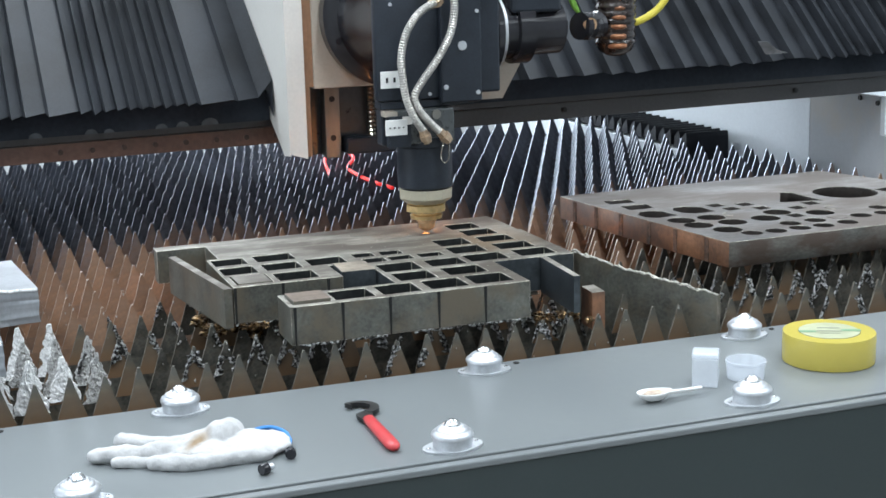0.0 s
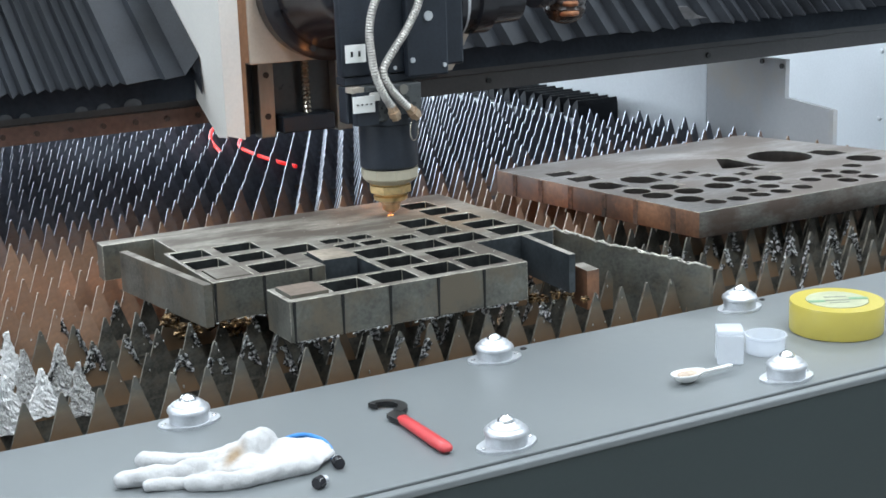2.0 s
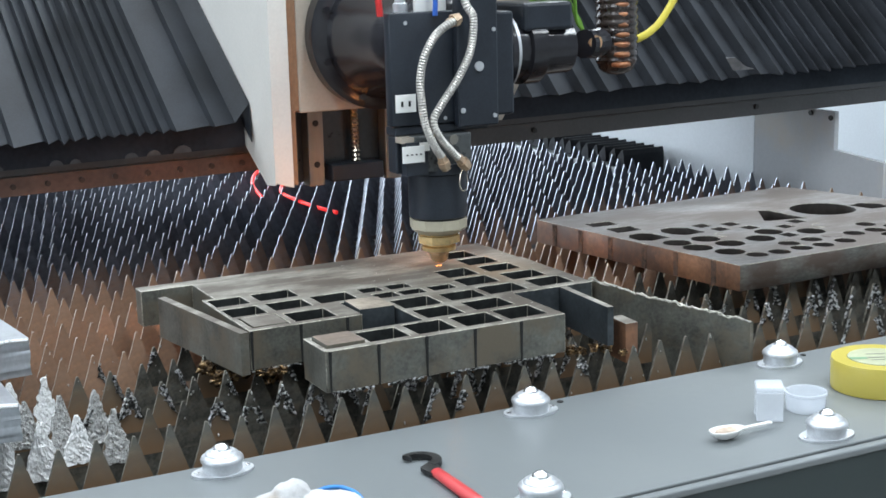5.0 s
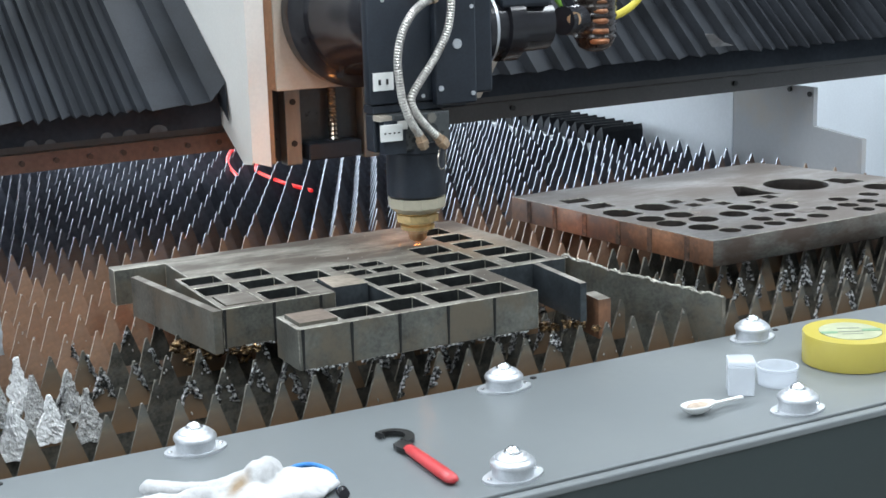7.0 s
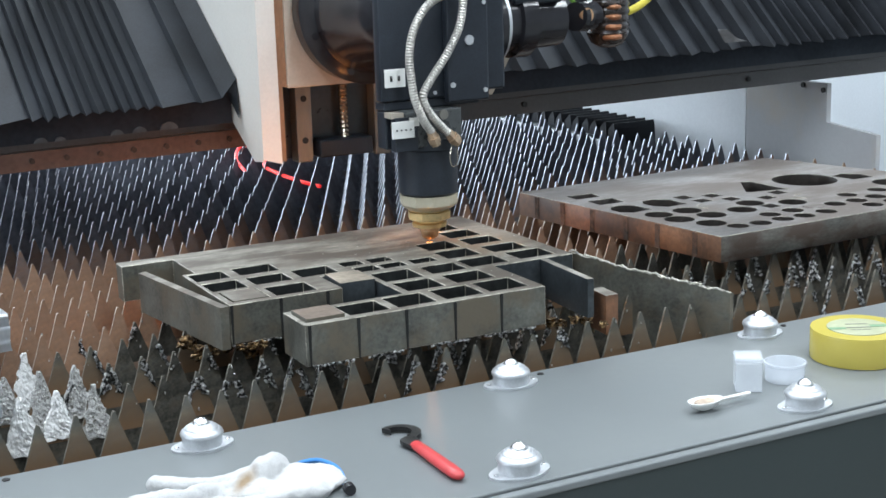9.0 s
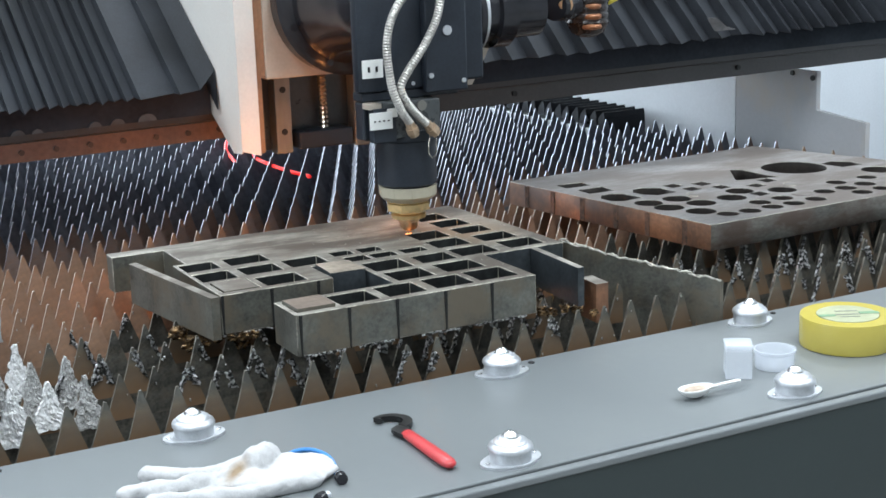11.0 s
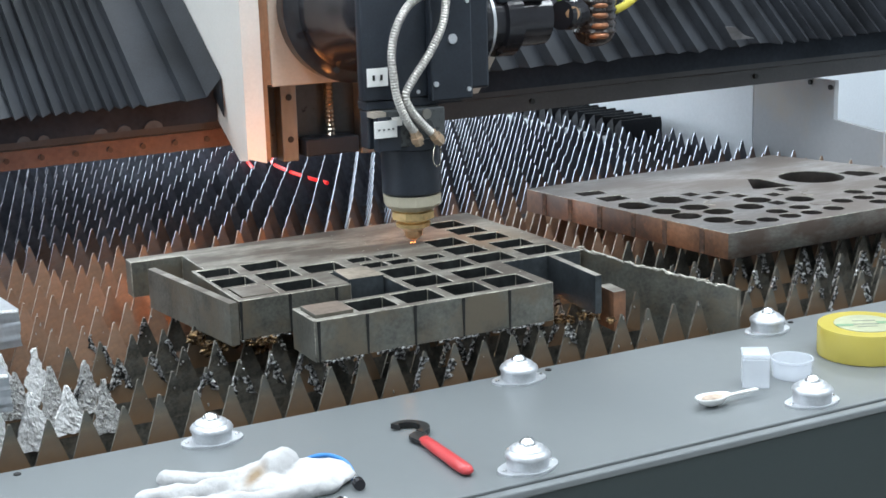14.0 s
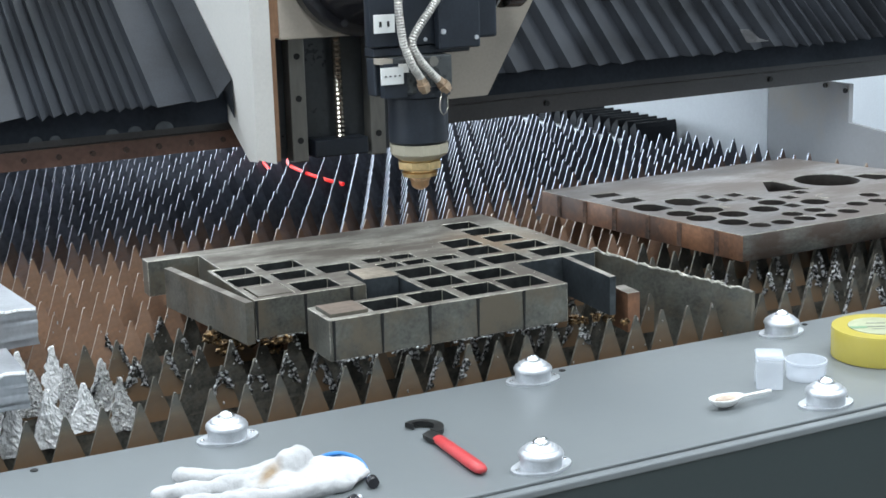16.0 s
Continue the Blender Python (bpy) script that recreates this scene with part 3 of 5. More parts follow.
def fold_line(x0, x1, pitch_at):
    """Alternating valleys and tips from left to right."""
    xs, rnd = [x0], random.Random(int(x0 * 100))
    while xs[-1] < x1:
        p = pitch_at(xs[-1]) * rnd.uniform(0.88, 1.12)
        xs += [xs[-1] + 0.07 * p, xs[-1] + p]
    return xs


bellows_right = bellows("bellows_cover", fold_line(0.34, 2.0, lambda x: 0.055 if x < 1.08 else 0.034), 0.011, 3, angle=41, drop=0.016)
flap = bmesh.new()
fv = [flap.verts.new(c) for c in ((0.971, 0.840, 1.198), (0.991, 0.834, 1.197), (0.992, 0.842, 1.170), (1.041, 0.834, 1.171), (1.018, 0.836, 1.178))]
flap.faces.new((fv[0], fv[2], fv[1]))
flap.faces.new((fv[1], fv[2], fv[3], fv[4]))
flap_ob = part("torn_flap", flap, M["bellows_edge"], bellows_right, "torn grey corner of the cloth")
flap_ob.modifiers.new("thickness", "SOLIDIFY").thickness = 0.0012
# wide folds at both ends, a pack of narrow ones between
EDGES = [-1.5 + 0.021 * k for k in range(49)] + [-0.45, -0.393] + [-0.372 + 0.0212 * k for k in range(9)] + [-0.182, -0.113, -0.066, -0.029]
xs_left = [EDGES[0]]
for a, b in zip(EDGES, EDGES[1:]):
    xs_left += [a + 0.07 * (b - a), b]
xs_left[-2:] = [-0.0405, -0.0440]
bellows_left = bellows("bellows_cover", xs_left, 0.0062, 5, angle=34, drop=0.016, flared=True)
for x, r in ((-0.372, 0.011), (-0.34, 0.009), (-0.245, 0.011), (-0.206, 0.012), (-0.155, 0.016), (-0.47, 0.012)):
    part("lining_scallop", sloped(panel_xz([(x + r * math.cos(radians(a)), 1.0992 + r * 0.8 * math.sin(radians(a))) for a in range(0, 181, 20)], 0.8945, 0.8965)), M["scallop"], bellows_left, "grey scallop of the inner lining")

# ---- carriage ----
carriage = base("carriage", 0.1, 0.85, 1.03, "vertical carriage with cream cover and steel guide rails", "carriage")
part("cover_side", panel_yz([(0.762, 1.045), (0.80, 1.041), (0.925, 1.112), (0.878, 1.152), (1.3, 1.425), (1.3, 1.75), (0.762, 1.75)], -0.039, -0.036), M["cover"], carriage, "cream painted folded cover")
part("cover_front", panel_xz([(-0.039, 1.049), (-0.006, 1.039), (-0.006, 1.75), (-0.039, 1.75)], 0.758, 0.7615), M["cover"], carriage, "cream painted folded cover")
part("cover_return", box(-0.0055, 0.0040, 0.764, 0.83, 1.042, 1.75), M["copper_edge"], carriage, "brown shaded cover edge")
part("back_plate", box(0.002, 0.30, 0.83, 0.86, 1.035, 1.75), M["dark_plate"], carriage)
for x0 in (0.040, 0.187):
    rail = part("guide_rail", box(x0, x0 + 0.029, 0.800, 0.83, 1.03, 1.75, 0.002), M["rail"], carriage)
    for z in (1.068, 1.140, 1.212, 1.284):
        part("rail_bolt", lathe([(0, -0.0015), (0.0055, -0.0015), (0.0055, 0.001)], (x0 + 0.0145, 0.80, z), "y", 14), M["ink"], rail)
part("lead_screw", tube([(0.134, 0.812, 1.06), (0.132, 0.812, 1.25), (0.130, 0.812, 1.75)], 0.009, 14, 0.0024, 0.008), M["screw"], carriage, "threaded steel lead screw")
part("screw_bearing", box(0.078, 0.178, 0.79, 0.83, 1.036, 1.066, 0.003), M["black"], carriage)
part("side_bracket", panel_xz([(0.22, 1.144), (0.312, 1.145), (0.43, 1.345), (0.43, 1.5), (0.22, 1.5)], 0.60, 0.604), M["beige"], carriage, "beige sheet bracket with a slanting edge")
part("bracket_arm", box(0.225, 0.30, 0.604, 0.83, 1.25, 1.4), M["dark_plate"], carriage)

# ---- cutting head ----
HX, HY = 0.110, 0.45
head = base("laser_cutting_head", HX, HY, 0.951, "black laser cutting head with brass nozzle over the plate", "laser head")
part("slide_plate", box(0.012, 0.24, 0.762, 0.792, 1.164, 1.75, 0.002), M["beige"], head, "beige painted slide plate")
part("slide_edge", box(0.004, 0.0115, 0.764, 0.79, 1.168, 1.75), M["copper_edge"], head)
flange = part("motor_flange", lathe([(0, -0.035), (0.118, -0.035), (0.128, -0.028), (0.128, 0.0), (0.12, 0.0)], (0.152, 0.755, 1.292), "y", 56), M["black_gloss"], head, "black round housing flange", 40)
for k in range(8):
    a = radians(22 + 45 * k)
    part("flange_bolt", lathe([(0, -0.005), (0.006, -0.005), (0.006, 0.001)], (0.152 + 0.112 * math.cos(a), 0.719, 1.292 + 0.112 * math.sin(a)), "y", 12), M["black_gloss"], flange)
part("motor_housing", lathe([(0.0, -0.235), (0.055, -0.232), (0.072, -0.222), (0.082, -0.2), (0.088, -0.13), (0.094, -0.05), (0.104, -0.02), (0.108, 0.0)], (0.156, 0.722, 1.290), "y", 48), M["black_gloss"], head, "black domed motor housing", 40)
body = part("head_body", box(0.024, 0.2, 0.424, 0.446, 1.172, 1.34, 0.004), M["black"], head, "black machined head body", 30)
part("body_back", box(0.066, 0.2, 0.447, 0.50, 1.176, 1.336, 0.004), M["black"], head)
part("body_column", box(0.128, 0.198, 0.408, 0.424, 1.165, 1.75, 0.003), M["black"], head)
part("body_foot", box(0.03, 0.19, 0.428, 0.46, 1.158, 1.171, 0.002), M["black"], head)
part("side_block", box(0.2, 0.240, 0.432, 0.56, 1.176, 1.335, 0.004), M["black"], head)
part("side_disc", lathe([(0.0, 0.0), (0.06, 0.0), (0.064, 0.004), (0.064, 0.014), (0, 0.014)], (0.238, 0.5, 1.268), "x", 40), M["black_gloss"], head, "", 40)
part("side_ring", lathe([(0.05, 0.0), (0.0615, 0.0), (0.0615, 0.005), (0.05, 0.005)], (0.2535, 0.5, 1.270), "x", 44), M["zinc"], head, "bright plated ring", 40)
part("side_motor", lathe([(0.05, 0.0), (0.05, 0.03), (0.058, 0.032), (0.058, 0.06), (0.046, 0.065), (0.044, 0.12), (0.03, 0.128), (0.0, 0.128)], (0.252, 0.5, 1.272), "x", 40), M["black_gloss"], head, "black round side motor", 40)
part("side_motor_box", box(0.27, 0.36, 0.45, 0.56, 1.3, 1.345, 0.006), M["black"], head)
for x, z, r in ((0.164, 1.256, 0.0075), (0.135, 1.191, 0.004), (0.19, 1.31, 0.003), (0.05, 1.325, 0.003), (0.113, 1.18, 0.003), (0.19, 1.18, 0.0035)):
    part("body_screw", lathe([(0, -0.0015), (r, -0.0015), (r, 0.001)], (x, 0.407 if x > 0.127 else 0.424, z), "y", 16), M["zinc"], head)
part("lower_block", box(0.052, 0.147, 0.405, 0.47, 1.103, 1.1575, 0.002), M["clamp"], head, "graphite grey clamp block")
part("clamp_screw", lathe([(0, -0.002), (0.0075, -0.002), (0.008, 0.0)], (0.116, 0.4045, 1.149), "y", 16), M["rail"], head)
part("cream_tab", box(0.031, 0.0515, 0.4075, 0.43, 1.149, 1.157), M["beige"], head, "beige plastic tab")
part("cream_tab", box(0.058, 0.074, 0.4015, 0.4047, 1.136, 1.149), M["cover"], head, "cream plastic tab")
part("lower_block_side", box(0.032, 0.0515, 0.43, 0.46, 1.10, 1.157, 0.003), M["black"], head)
part("collar", lathe([(0.05, 1.096), (0.05, 1.112), (0, 1.112)], (HX, HY, 0), "z", 40), M["black"], head, "", 40)
part("sensor_sleeve", lathe([(0.0415, 1.024), (0.0455, 1.028), (0.0455, 1.094), (0.04, 1.097), (0.0, 1.097)], (HX, HY, 0), "z", 48), M["black"], head, "matt black sensor sleeve", 35)
part("ceramic_ring", lathe([(0.031, 0.999), (0.0415, 1.0055), (0.0445, 1.009), (0.0452, 1.024), (0.0, 1.0242)], (HX, HY, 0), "z", 10), M["ceramic"], head, "cream ceramic ring", 35)
part("brass_nut", lathe([(0.029, 0.984), (0.034, 0.986), (0.034, 0.9965), (0.030, 0.998), (0.030, 1.0), (0, 1.0)], (HX, HY, 0), "z", 8), M["brass"], head, "polished brass lock nut")
part("brass_collar", lathe([(0.018, 0.971), (0.026, 0.973), (0.027, 0.979), (0.023, 0.981), (0.023, 0.984), (0, 0.984)], (HX, HY, 0), "z", 32), M["brass"], head, "polished brass collar", 35)
part("nozzle_tip", lathe([(0.004, 0.951), (0.0105, 0.9545), (0.0135, 0.958), (0.0145, 0.966), (0.0165, 0.967), (0.0165, 0.971), (0, 0.971)], (HX, HY, 0), "z", 32), M["copper"], head, "copper nozzle tip", 35)
plate1 = part("label_plate", box(0.030, 0.064, 0.4225, 0.4239, 1.193, 1.220, 0.0006), M["label"], head, "white label with two black marks")
for x in (0.0405, 0.053):
    part("mark", box(x - 0.0018, x + 0.0018, 0.4215, 0.4224, 1.202, 1.210), M["ink"], plate1)
plate2 = part("label_plate", box(0.029, 0.065, 0.4, 0.4035, 1.120, 1.145, 0.0006), M["label"], head, "white label with a row of grey marks")
for k in range(4):
    part("mark", box(0.0345 + 0.0075 * k, 0.037 + 0.0075 * k, 0.3985, 0.3999, 1.1315, 1.1335), M["ink"], plate2)
part("label_bracket", box(0.036, 0.072, 0.4036, 0.42, 1.1, 1.15), M["black"], head)
part("gas_hose", tube([(0.150, 0.40, 1.41), (0.133, 0.39, 1.357), (0.143, 0.385, 1.332), (0.142, 0.385, 1.302), (0.134, 0.385, 1.273), (0.113, 0.385, 1.238), (0.087, 0.385, 1.205), (0.073, 0.385, 1.181), (0.082, 0.385, 1.158), (0.101, 0.387, 1.136), (0.119, 0.388, 1.119)], 0.0066, 14, 0.0010, 0.0042), M["hose"], head, "corrugated steel gas hose")
part("gas_hose", tube([(0.119, 0.39, 1.328), (0.101, 0.385, 1.322), (0.079, 0.385, 1.306), (0.061, 0.385, 1.277), (0.053, 0.385, 1.242), (0.055, 0.385, 1.207), (0.060, 0.385, 1.177), (0.073, 0.385, 1.146), (0.088, 0.388, 1.125)], 0.0066, 14, 0.0010, 0.0042), M["hose"], head, "corrugated steel gas hose")
for a, b in (((0.115, 0.388, 1.123), (0.132, 0.39, 1.107)), ((0.086, 0.388, 1.128), (0.096, 0.392, 1.107)), ((0.104, 0.388, 1.323), (0.124, 0.392, 1.331))):
    a, b = Vector(a), Vector(b)
    part("hose_fitting", tube([a, a.lerp(b, 0.45), a.lerp(b, 0.55), b], 0.0078, 6, 0, steps=2), M["fitting"], head, "brass hose fitting")
    part("fitting_nut", tube([a.lerp(b, 0.4), a.lerp(b, 0.75)], 0.0102, 6, 0, steps=2), M["fitting"], head, "brass hexagon nut")
part("fitting_chain", tube([(0.122, 0.39, 1.108), (0.117, 0.39, 1.085), (0.122, 0.39, 1.072), (0.13, 0.39, 1.08), (0.131, 0.392, 1.112)], 0.0012, 6, 0.0007, 0.003), M["screw"], head)
part("air_line", tube([(0.098, 0.42, 1.334), (0.099, 0.42, 1.37), (0.10, 0.43, 1.5)], 0.004, 8), M["blue_wire"], head, "blue air line")
part("red_line", tube([(0.022, 0.45, 1.335), (0.02, 0.45, 1.38), (0.03, 0.46, 1.5)], 0.005, 8), M["red_wire"], head, "red line")
part("connector", lathe([(0.011, 1.34), (0.011, 1.352), (0.008, 1.354), (0.008, 1.4), (0, 1.4)], (0.06, 0.46, 0), "z", 16), M["zinc"], head, "plated connector", 40)
part("connector_plate", box(0.075, 0.127, 0.44, 0.446, 1.34, 1.4), M["label"], head, "white connector panel")
part("conduit", tube([(0.425, 0.52, 1.27), (0.45, 0.53, 1.268), (0.47, 0.54, 1.27)], 0.024, 16, 0.003, 0.012), M["black_gloss"], head, "black cable elbow")
part("conduit", tube([(0.509, 0.55, 1.238), (0.510, 0.55, 1.30), (0.516, 0.56, 1.4), (0.52, 0.57, 1.6)], 0.037, 24, 0.003, 0.012), M["conduit"], head, "dark glossy corrugated cable conduit", 60)
part("conduit_end", lathe([(0.0, 1.212), (0.014, 1.2135), (0.028, 1.221), (0.036, 1.237)], (0.509, 0.55, 0), "z", 24), M["conduit"], head, "", 60)
for k in range(11):
    ring = [(0.501 + 0.006 * (k / 8) + 0.0135 * math.cos(radians(a)), 0.532 + 0.012 * (k / 8) - 0.0205 * math.sin(radians(a)), 1.232 + 0.0165 * k) for a in range(10, 171, 16)]
    part("coil_turn", tube(ring, 0.0048, 8, steps=2), M["amber"], head, "amber coil of the conduit", 60)
part("conduit_clamp", lathe([(0, -0.004), (0.012, -0.004), (0.012, 0.01), (0, 0.01)], (0.44, 0.51, 1.272), "y", 16), M["copper"], head)
part("yellow_cable", tube([(0.535, 0.56, 1.268), (0.555, 0.55, 1.271), (0.592, 0.55, 1.29), (0.622, 0.55, 1.325), (0.66, 0.55, 1.38)], 0.0065, 10), M["yellow"], head, "yellow cable")
for k in range(3):
    part("ground_wire", tube([(0.31 + 0.02 * k, 0.5, 1.346), (0.36 + 0.015 * k, 0.5, 1.352), (0.41, 0.52, 1.318 - 0.004 * k), (0.43, 0.53, 1.29)], 0.003, 8), M["green"], head, "green and yellow wire")

# laser spark at the cut: a small one on the plate, the blast below it
spark = base("laser_spark", HX, HY, 0.947, "glowing orange cutting spark under the nozzle", "spark")
spark_bm, blast_bm = bmesh.new(), bmesh.new()
for k in range(2):
    join_into(spark_bm, lump((HX + (-0.004, 0.0, -0.009, 0.004)[k], HY - (0, 0.002, 0.003, 0.001)[k], 0.9468 + 0.0003 * k), (0.0028, 0.0013, 0.0009), k, 1, 0.4))
for k in range(3):
    join_into(blast_bm, lump((HX - 0.006 * k, HY + 0.004 * k, 0.884 - 0.006 * k), (0.006, 0.006, 0.005), k + 5, 1, 0.3))
# unseen emitter added behind the nozzle to light teeth and rails orange
hidden_glow_bm = bmesh.new()
for k in range(3):
    join_into(hidden_glow_bm, lump((HX + 0.012 + 0.003 * k, HY + 0.056 + 0.004 * k, 1.016 + 0.006 * k), (0.0065, 0.006, 0.006), k + 9, 1, 0.3))
# unseen emitters added low behind the plate to spread orange glow over teeth
glow_helper_bm = bmesh.new()
for k in range(9):
    u = k / 8
    join_into(glow_helper_bm, lump((HX - 0.06 - 0.20 * u, HY + 0.165 + 0.012 * math.sin(7 * u), 0.886), (0.0045, 0.004, 0.003), k + 20, 1, 0.3))
spray = base("spark_spray", HX, HY, 0.947, "added unseen emitters low behind the plate for orange spark glow", "sparks")
part("spray", glow_helper_bm, M["spray"], spray)
part("plume", hidden_glow_bm, M["plume"], spark)
part("spark", spark_bm, M["spark"], spark)
part("blast", blast_bm, M["blast"], spark)

# ---- plate with square cut-outs ----
P_TOP, P_BOT = 0.946, 0.892
FRONT_HOLES = [
    (-0.167, -0.111, 0.121, 0.171), (-0.098, -0.042, 0.121, 0.174), (-0.027, 0.029, 0.122, 0.175), (0.040, 0.098, 0.124, 0.178), (-0.228, -0.175, 0.120, 0.173),
    (-0.051, 0.005, 0.188, 0.238), (0.026, 0.085, 0.191, 0.240), (-0.054, 0.005, 0.251, 0.304), (0.022, 0.077, 0.256, 0.301), (0.087, 0.148, 0.260, 0.308),
    (0.170, 0.228, 0.263, 0.310),
]
BACK_HOLES = [
    (0.083, 0.138, 0.324, 0.372), (0.160, 0.218, 0.322, 0.367), (0.156, 0.210, 0.386, 0.428), (0.151, 0.204, 0.443, 0.489), (0.145, 0.196, 0.500, 0.545),
    (0.083, 0.136, 0.384, 0.434), (-0.060, -0.026, 0.324, 0.353), (-0.020, 0.017, 0.324, 0.351), (0.028, 0.066, 0.324, 0.351), (-0.065, -0.033, 0.367, 0.394), (-0.022, 0.012, 0.365, 0.392),
    (-0.276, -0.226, 0.402, 0.447), (-0.276, -0.225, 0.336, 0.384), (-0.210, -0.151, 0.404, 0.449), (-0.211, -0.156, 0.340, 0.385), (-0.209, -0.150, 0.268, 0.318), (-0.141, -0.085, 0.343, 0.390),
    (-0.272, -0.219, 0.268, 0.326),
]
HOLES = FRONT_HOLES + BACK_HOLES


def inside(x, y):
    for a, b, c, d in HOLES:
        if a < x < b and c < y < d:
            return False
    if y < 0.182:
        return -0.235 < x < 0.116
    if y < 0.247:
        return -0.062 < x < 0.116
    if y < 0.255:
        return -0.062 < x < 0.25
    if y < 0.455:
        if x < -0.118:
            return x > -0.281
        if x < -0.062 and y < 0.332:
            return False
        return x < 0.25
    if y < 0.557:
        return -0.262 < x < 0.245
    return -0.341 < x < 0.243


gx = sorted({round(v, 4) for h in HOLES for v in h[:2]} | {-0.341, -0.281, -0.262, -0.235, -0.118, -0.062, 0.116, 0.243, 0.245, 0.25})
gy = sorted({round(v, 4) for h in HOLES for v in h[2:]} | {0.108, 0.182, 0.247, 0.255, 0.332, 0.455, 0.557, 0.586})
cut_plate = base("cut_steel_plate", 0, 0.35, P_BOT, "thick grey steel plate with rows of square cut-outs on the slats", "steel plate")
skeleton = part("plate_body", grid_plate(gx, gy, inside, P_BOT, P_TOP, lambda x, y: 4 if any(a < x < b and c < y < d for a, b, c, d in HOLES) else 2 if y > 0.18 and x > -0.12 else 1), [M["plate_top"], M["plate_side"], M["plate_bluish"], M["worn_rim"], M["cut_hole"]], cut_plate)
md = skeleton.modifiers.new("worn_edges", "BEVEL")
md.width, md.segments, md.limit_method, md.angle_limit, md.material = 0.0017, 2, "ANGLE", radians(60), 3
# kerfs between the front blocks
for x in (-0.229, -0.162, -0.094, -0.023, 0.047):
    part("kerf", panel_xz([(x - 0.0008, P_BOT), (x + 0.0008, P_BOT), (x + 0.0021, P_TOP - 0.0008), (x - 0.0021, P_TOP - 0.0008)], 0.1066, 0.1079), M["gap"], cut_plate)
for x in (-0.2785, -0.2085, -0.1405):
    part("kerf", panel_xz([(x - 0.0008, P_BOT), (x + 0.0008, P_BOT), (x + 0.0021, P_TOP - 0.0008), (x - 0.0021, P_TOP - 0.0008)], 0.2536, 0.2549), M["gap"], cut_plate)
part("square_blank", prism([(-0.227, 0.121), (-0.175, 0.121), (-0.175, 0.172), (-0.227, 0.172)], P_BOT + 0.002, P_TOP + 0.004, 0, 1), [M["blank_top"], M["plate_side"]], cut_plate, "loose square blank, brown on top")
part("square_blank", prism([(-0.2695, 0.270), (-0.2215, 0.270), (-0.2215, 0.3235), (-0.2695, 0.3235)], P_BOT + 0.002, P_TOP + 0.0005, 0, 1), [M["plate_top"], M["plate_side"]], cut_plate, "loose square blank")
part("square_blank", prism([(-0.116, 0.268), (-0.064, 0.266), (-0.063, 0.326), (-0.112, 0.331)], P_BOT + 0.002, P_TOP + 0.003, 0, 1), [M["pale_blank"], M["plate_bluish"]], cut_plate, "loose square blank")
thing("offcut_strip", prism([(-0.331, 0.503), (-0.296, 0.249), (-0.284, 0.250), (-0.319, 0.506)], P_BOT - 0.004, P_TOP, 0, 1), [M["plate_top"], M["plate_side"]], "narrow grey steel offcut standing beside the plate", "offcut")
thing("offcut_block", prism([(0.212, 0.105), (0.232, 0.105), (0.236, 0.15), (0.216, 0.15)], 0.862, 0.918, 0, 1), [M["plate_top"], M["rust_side"]], "small rusty steel offcut between plate and strip", "offcut")
thing("offcut_strip", prism([(0.184, 0.108), (0.194, 0.108), (0.204, 0.246), (0.193, 0.246)], P_BOT - 0.002, P_TOP - 0.001, 0, 1), [M["plate_top"], M["plate_bluish"]], "narrow blued steel offcut standing beside the plate", "offcut")

# thin sheet standing at the plate's side
sheet_bm = bmesh.new()
rnd = random.Random(4)
tops = []
for k in range(31):
    u = k / 30
    x, y = 0.258 + 0.135 * u ** 1.2, 0.265 - 0.208 * u
    z = P_TOP - 0.039 * u + rnd.uniform(-0.0025, 0.0025)
    tops.append([sheet_bm.verts.new((x + dx, y, zz)) for dx, zz in ((-0.003, 0.80), (-0.003, z), (0.003, z - 0.001), (0.003, 0.80))])
for a, b in zip(tops, tops[1:]):
    for i in range(3):
        sheet_bm.faces.new((a[i], b[i], b[i + 1], a[i + 1])).material_index = 1 if i == 1 else 0
for c in (tops[0], tops[-1]):
    sheet_bm.faces.new(c)
bmesh.ops.recalc_face_normals(sheet_bm, faces=sheet_bm.faces)
strip = base("sheet_strip", 0.32, 0.16, 0.8, "thin grey steel strip standing on edge with rough pale rim", "sheet")
part("sheet", sheet_bm, [M["plate_side"], M["bright_rim"]], strip)
burr_line = [(0.258 + 0.135 * (k / 40) ** 1.2 - 0.002, 0.265 - 0.208 * k / 40, P_TOP - 0.039 * k / 40 + rnd.uniform(-0.0018, 0.0022)) for k in range(41)]
part("burr", tube([(x + rnd.uniform(-0.0008, 0.0008), y, z + rnd.uniform(-0.0009, 0.0009)) for x, y, z in smooth_line(burr_line, 4)], 0.0016, 6, steps=2), M["bright_rim"], strip, "ragged pale burr")

# ---- plate with round cut-outs ----
Q_TOP, Q_BOT = 0.936, 0.8935
QC = [(0.524, 0.246), (1.21, 0.265), (1.055, 0.772), (0.461, 0.752)]


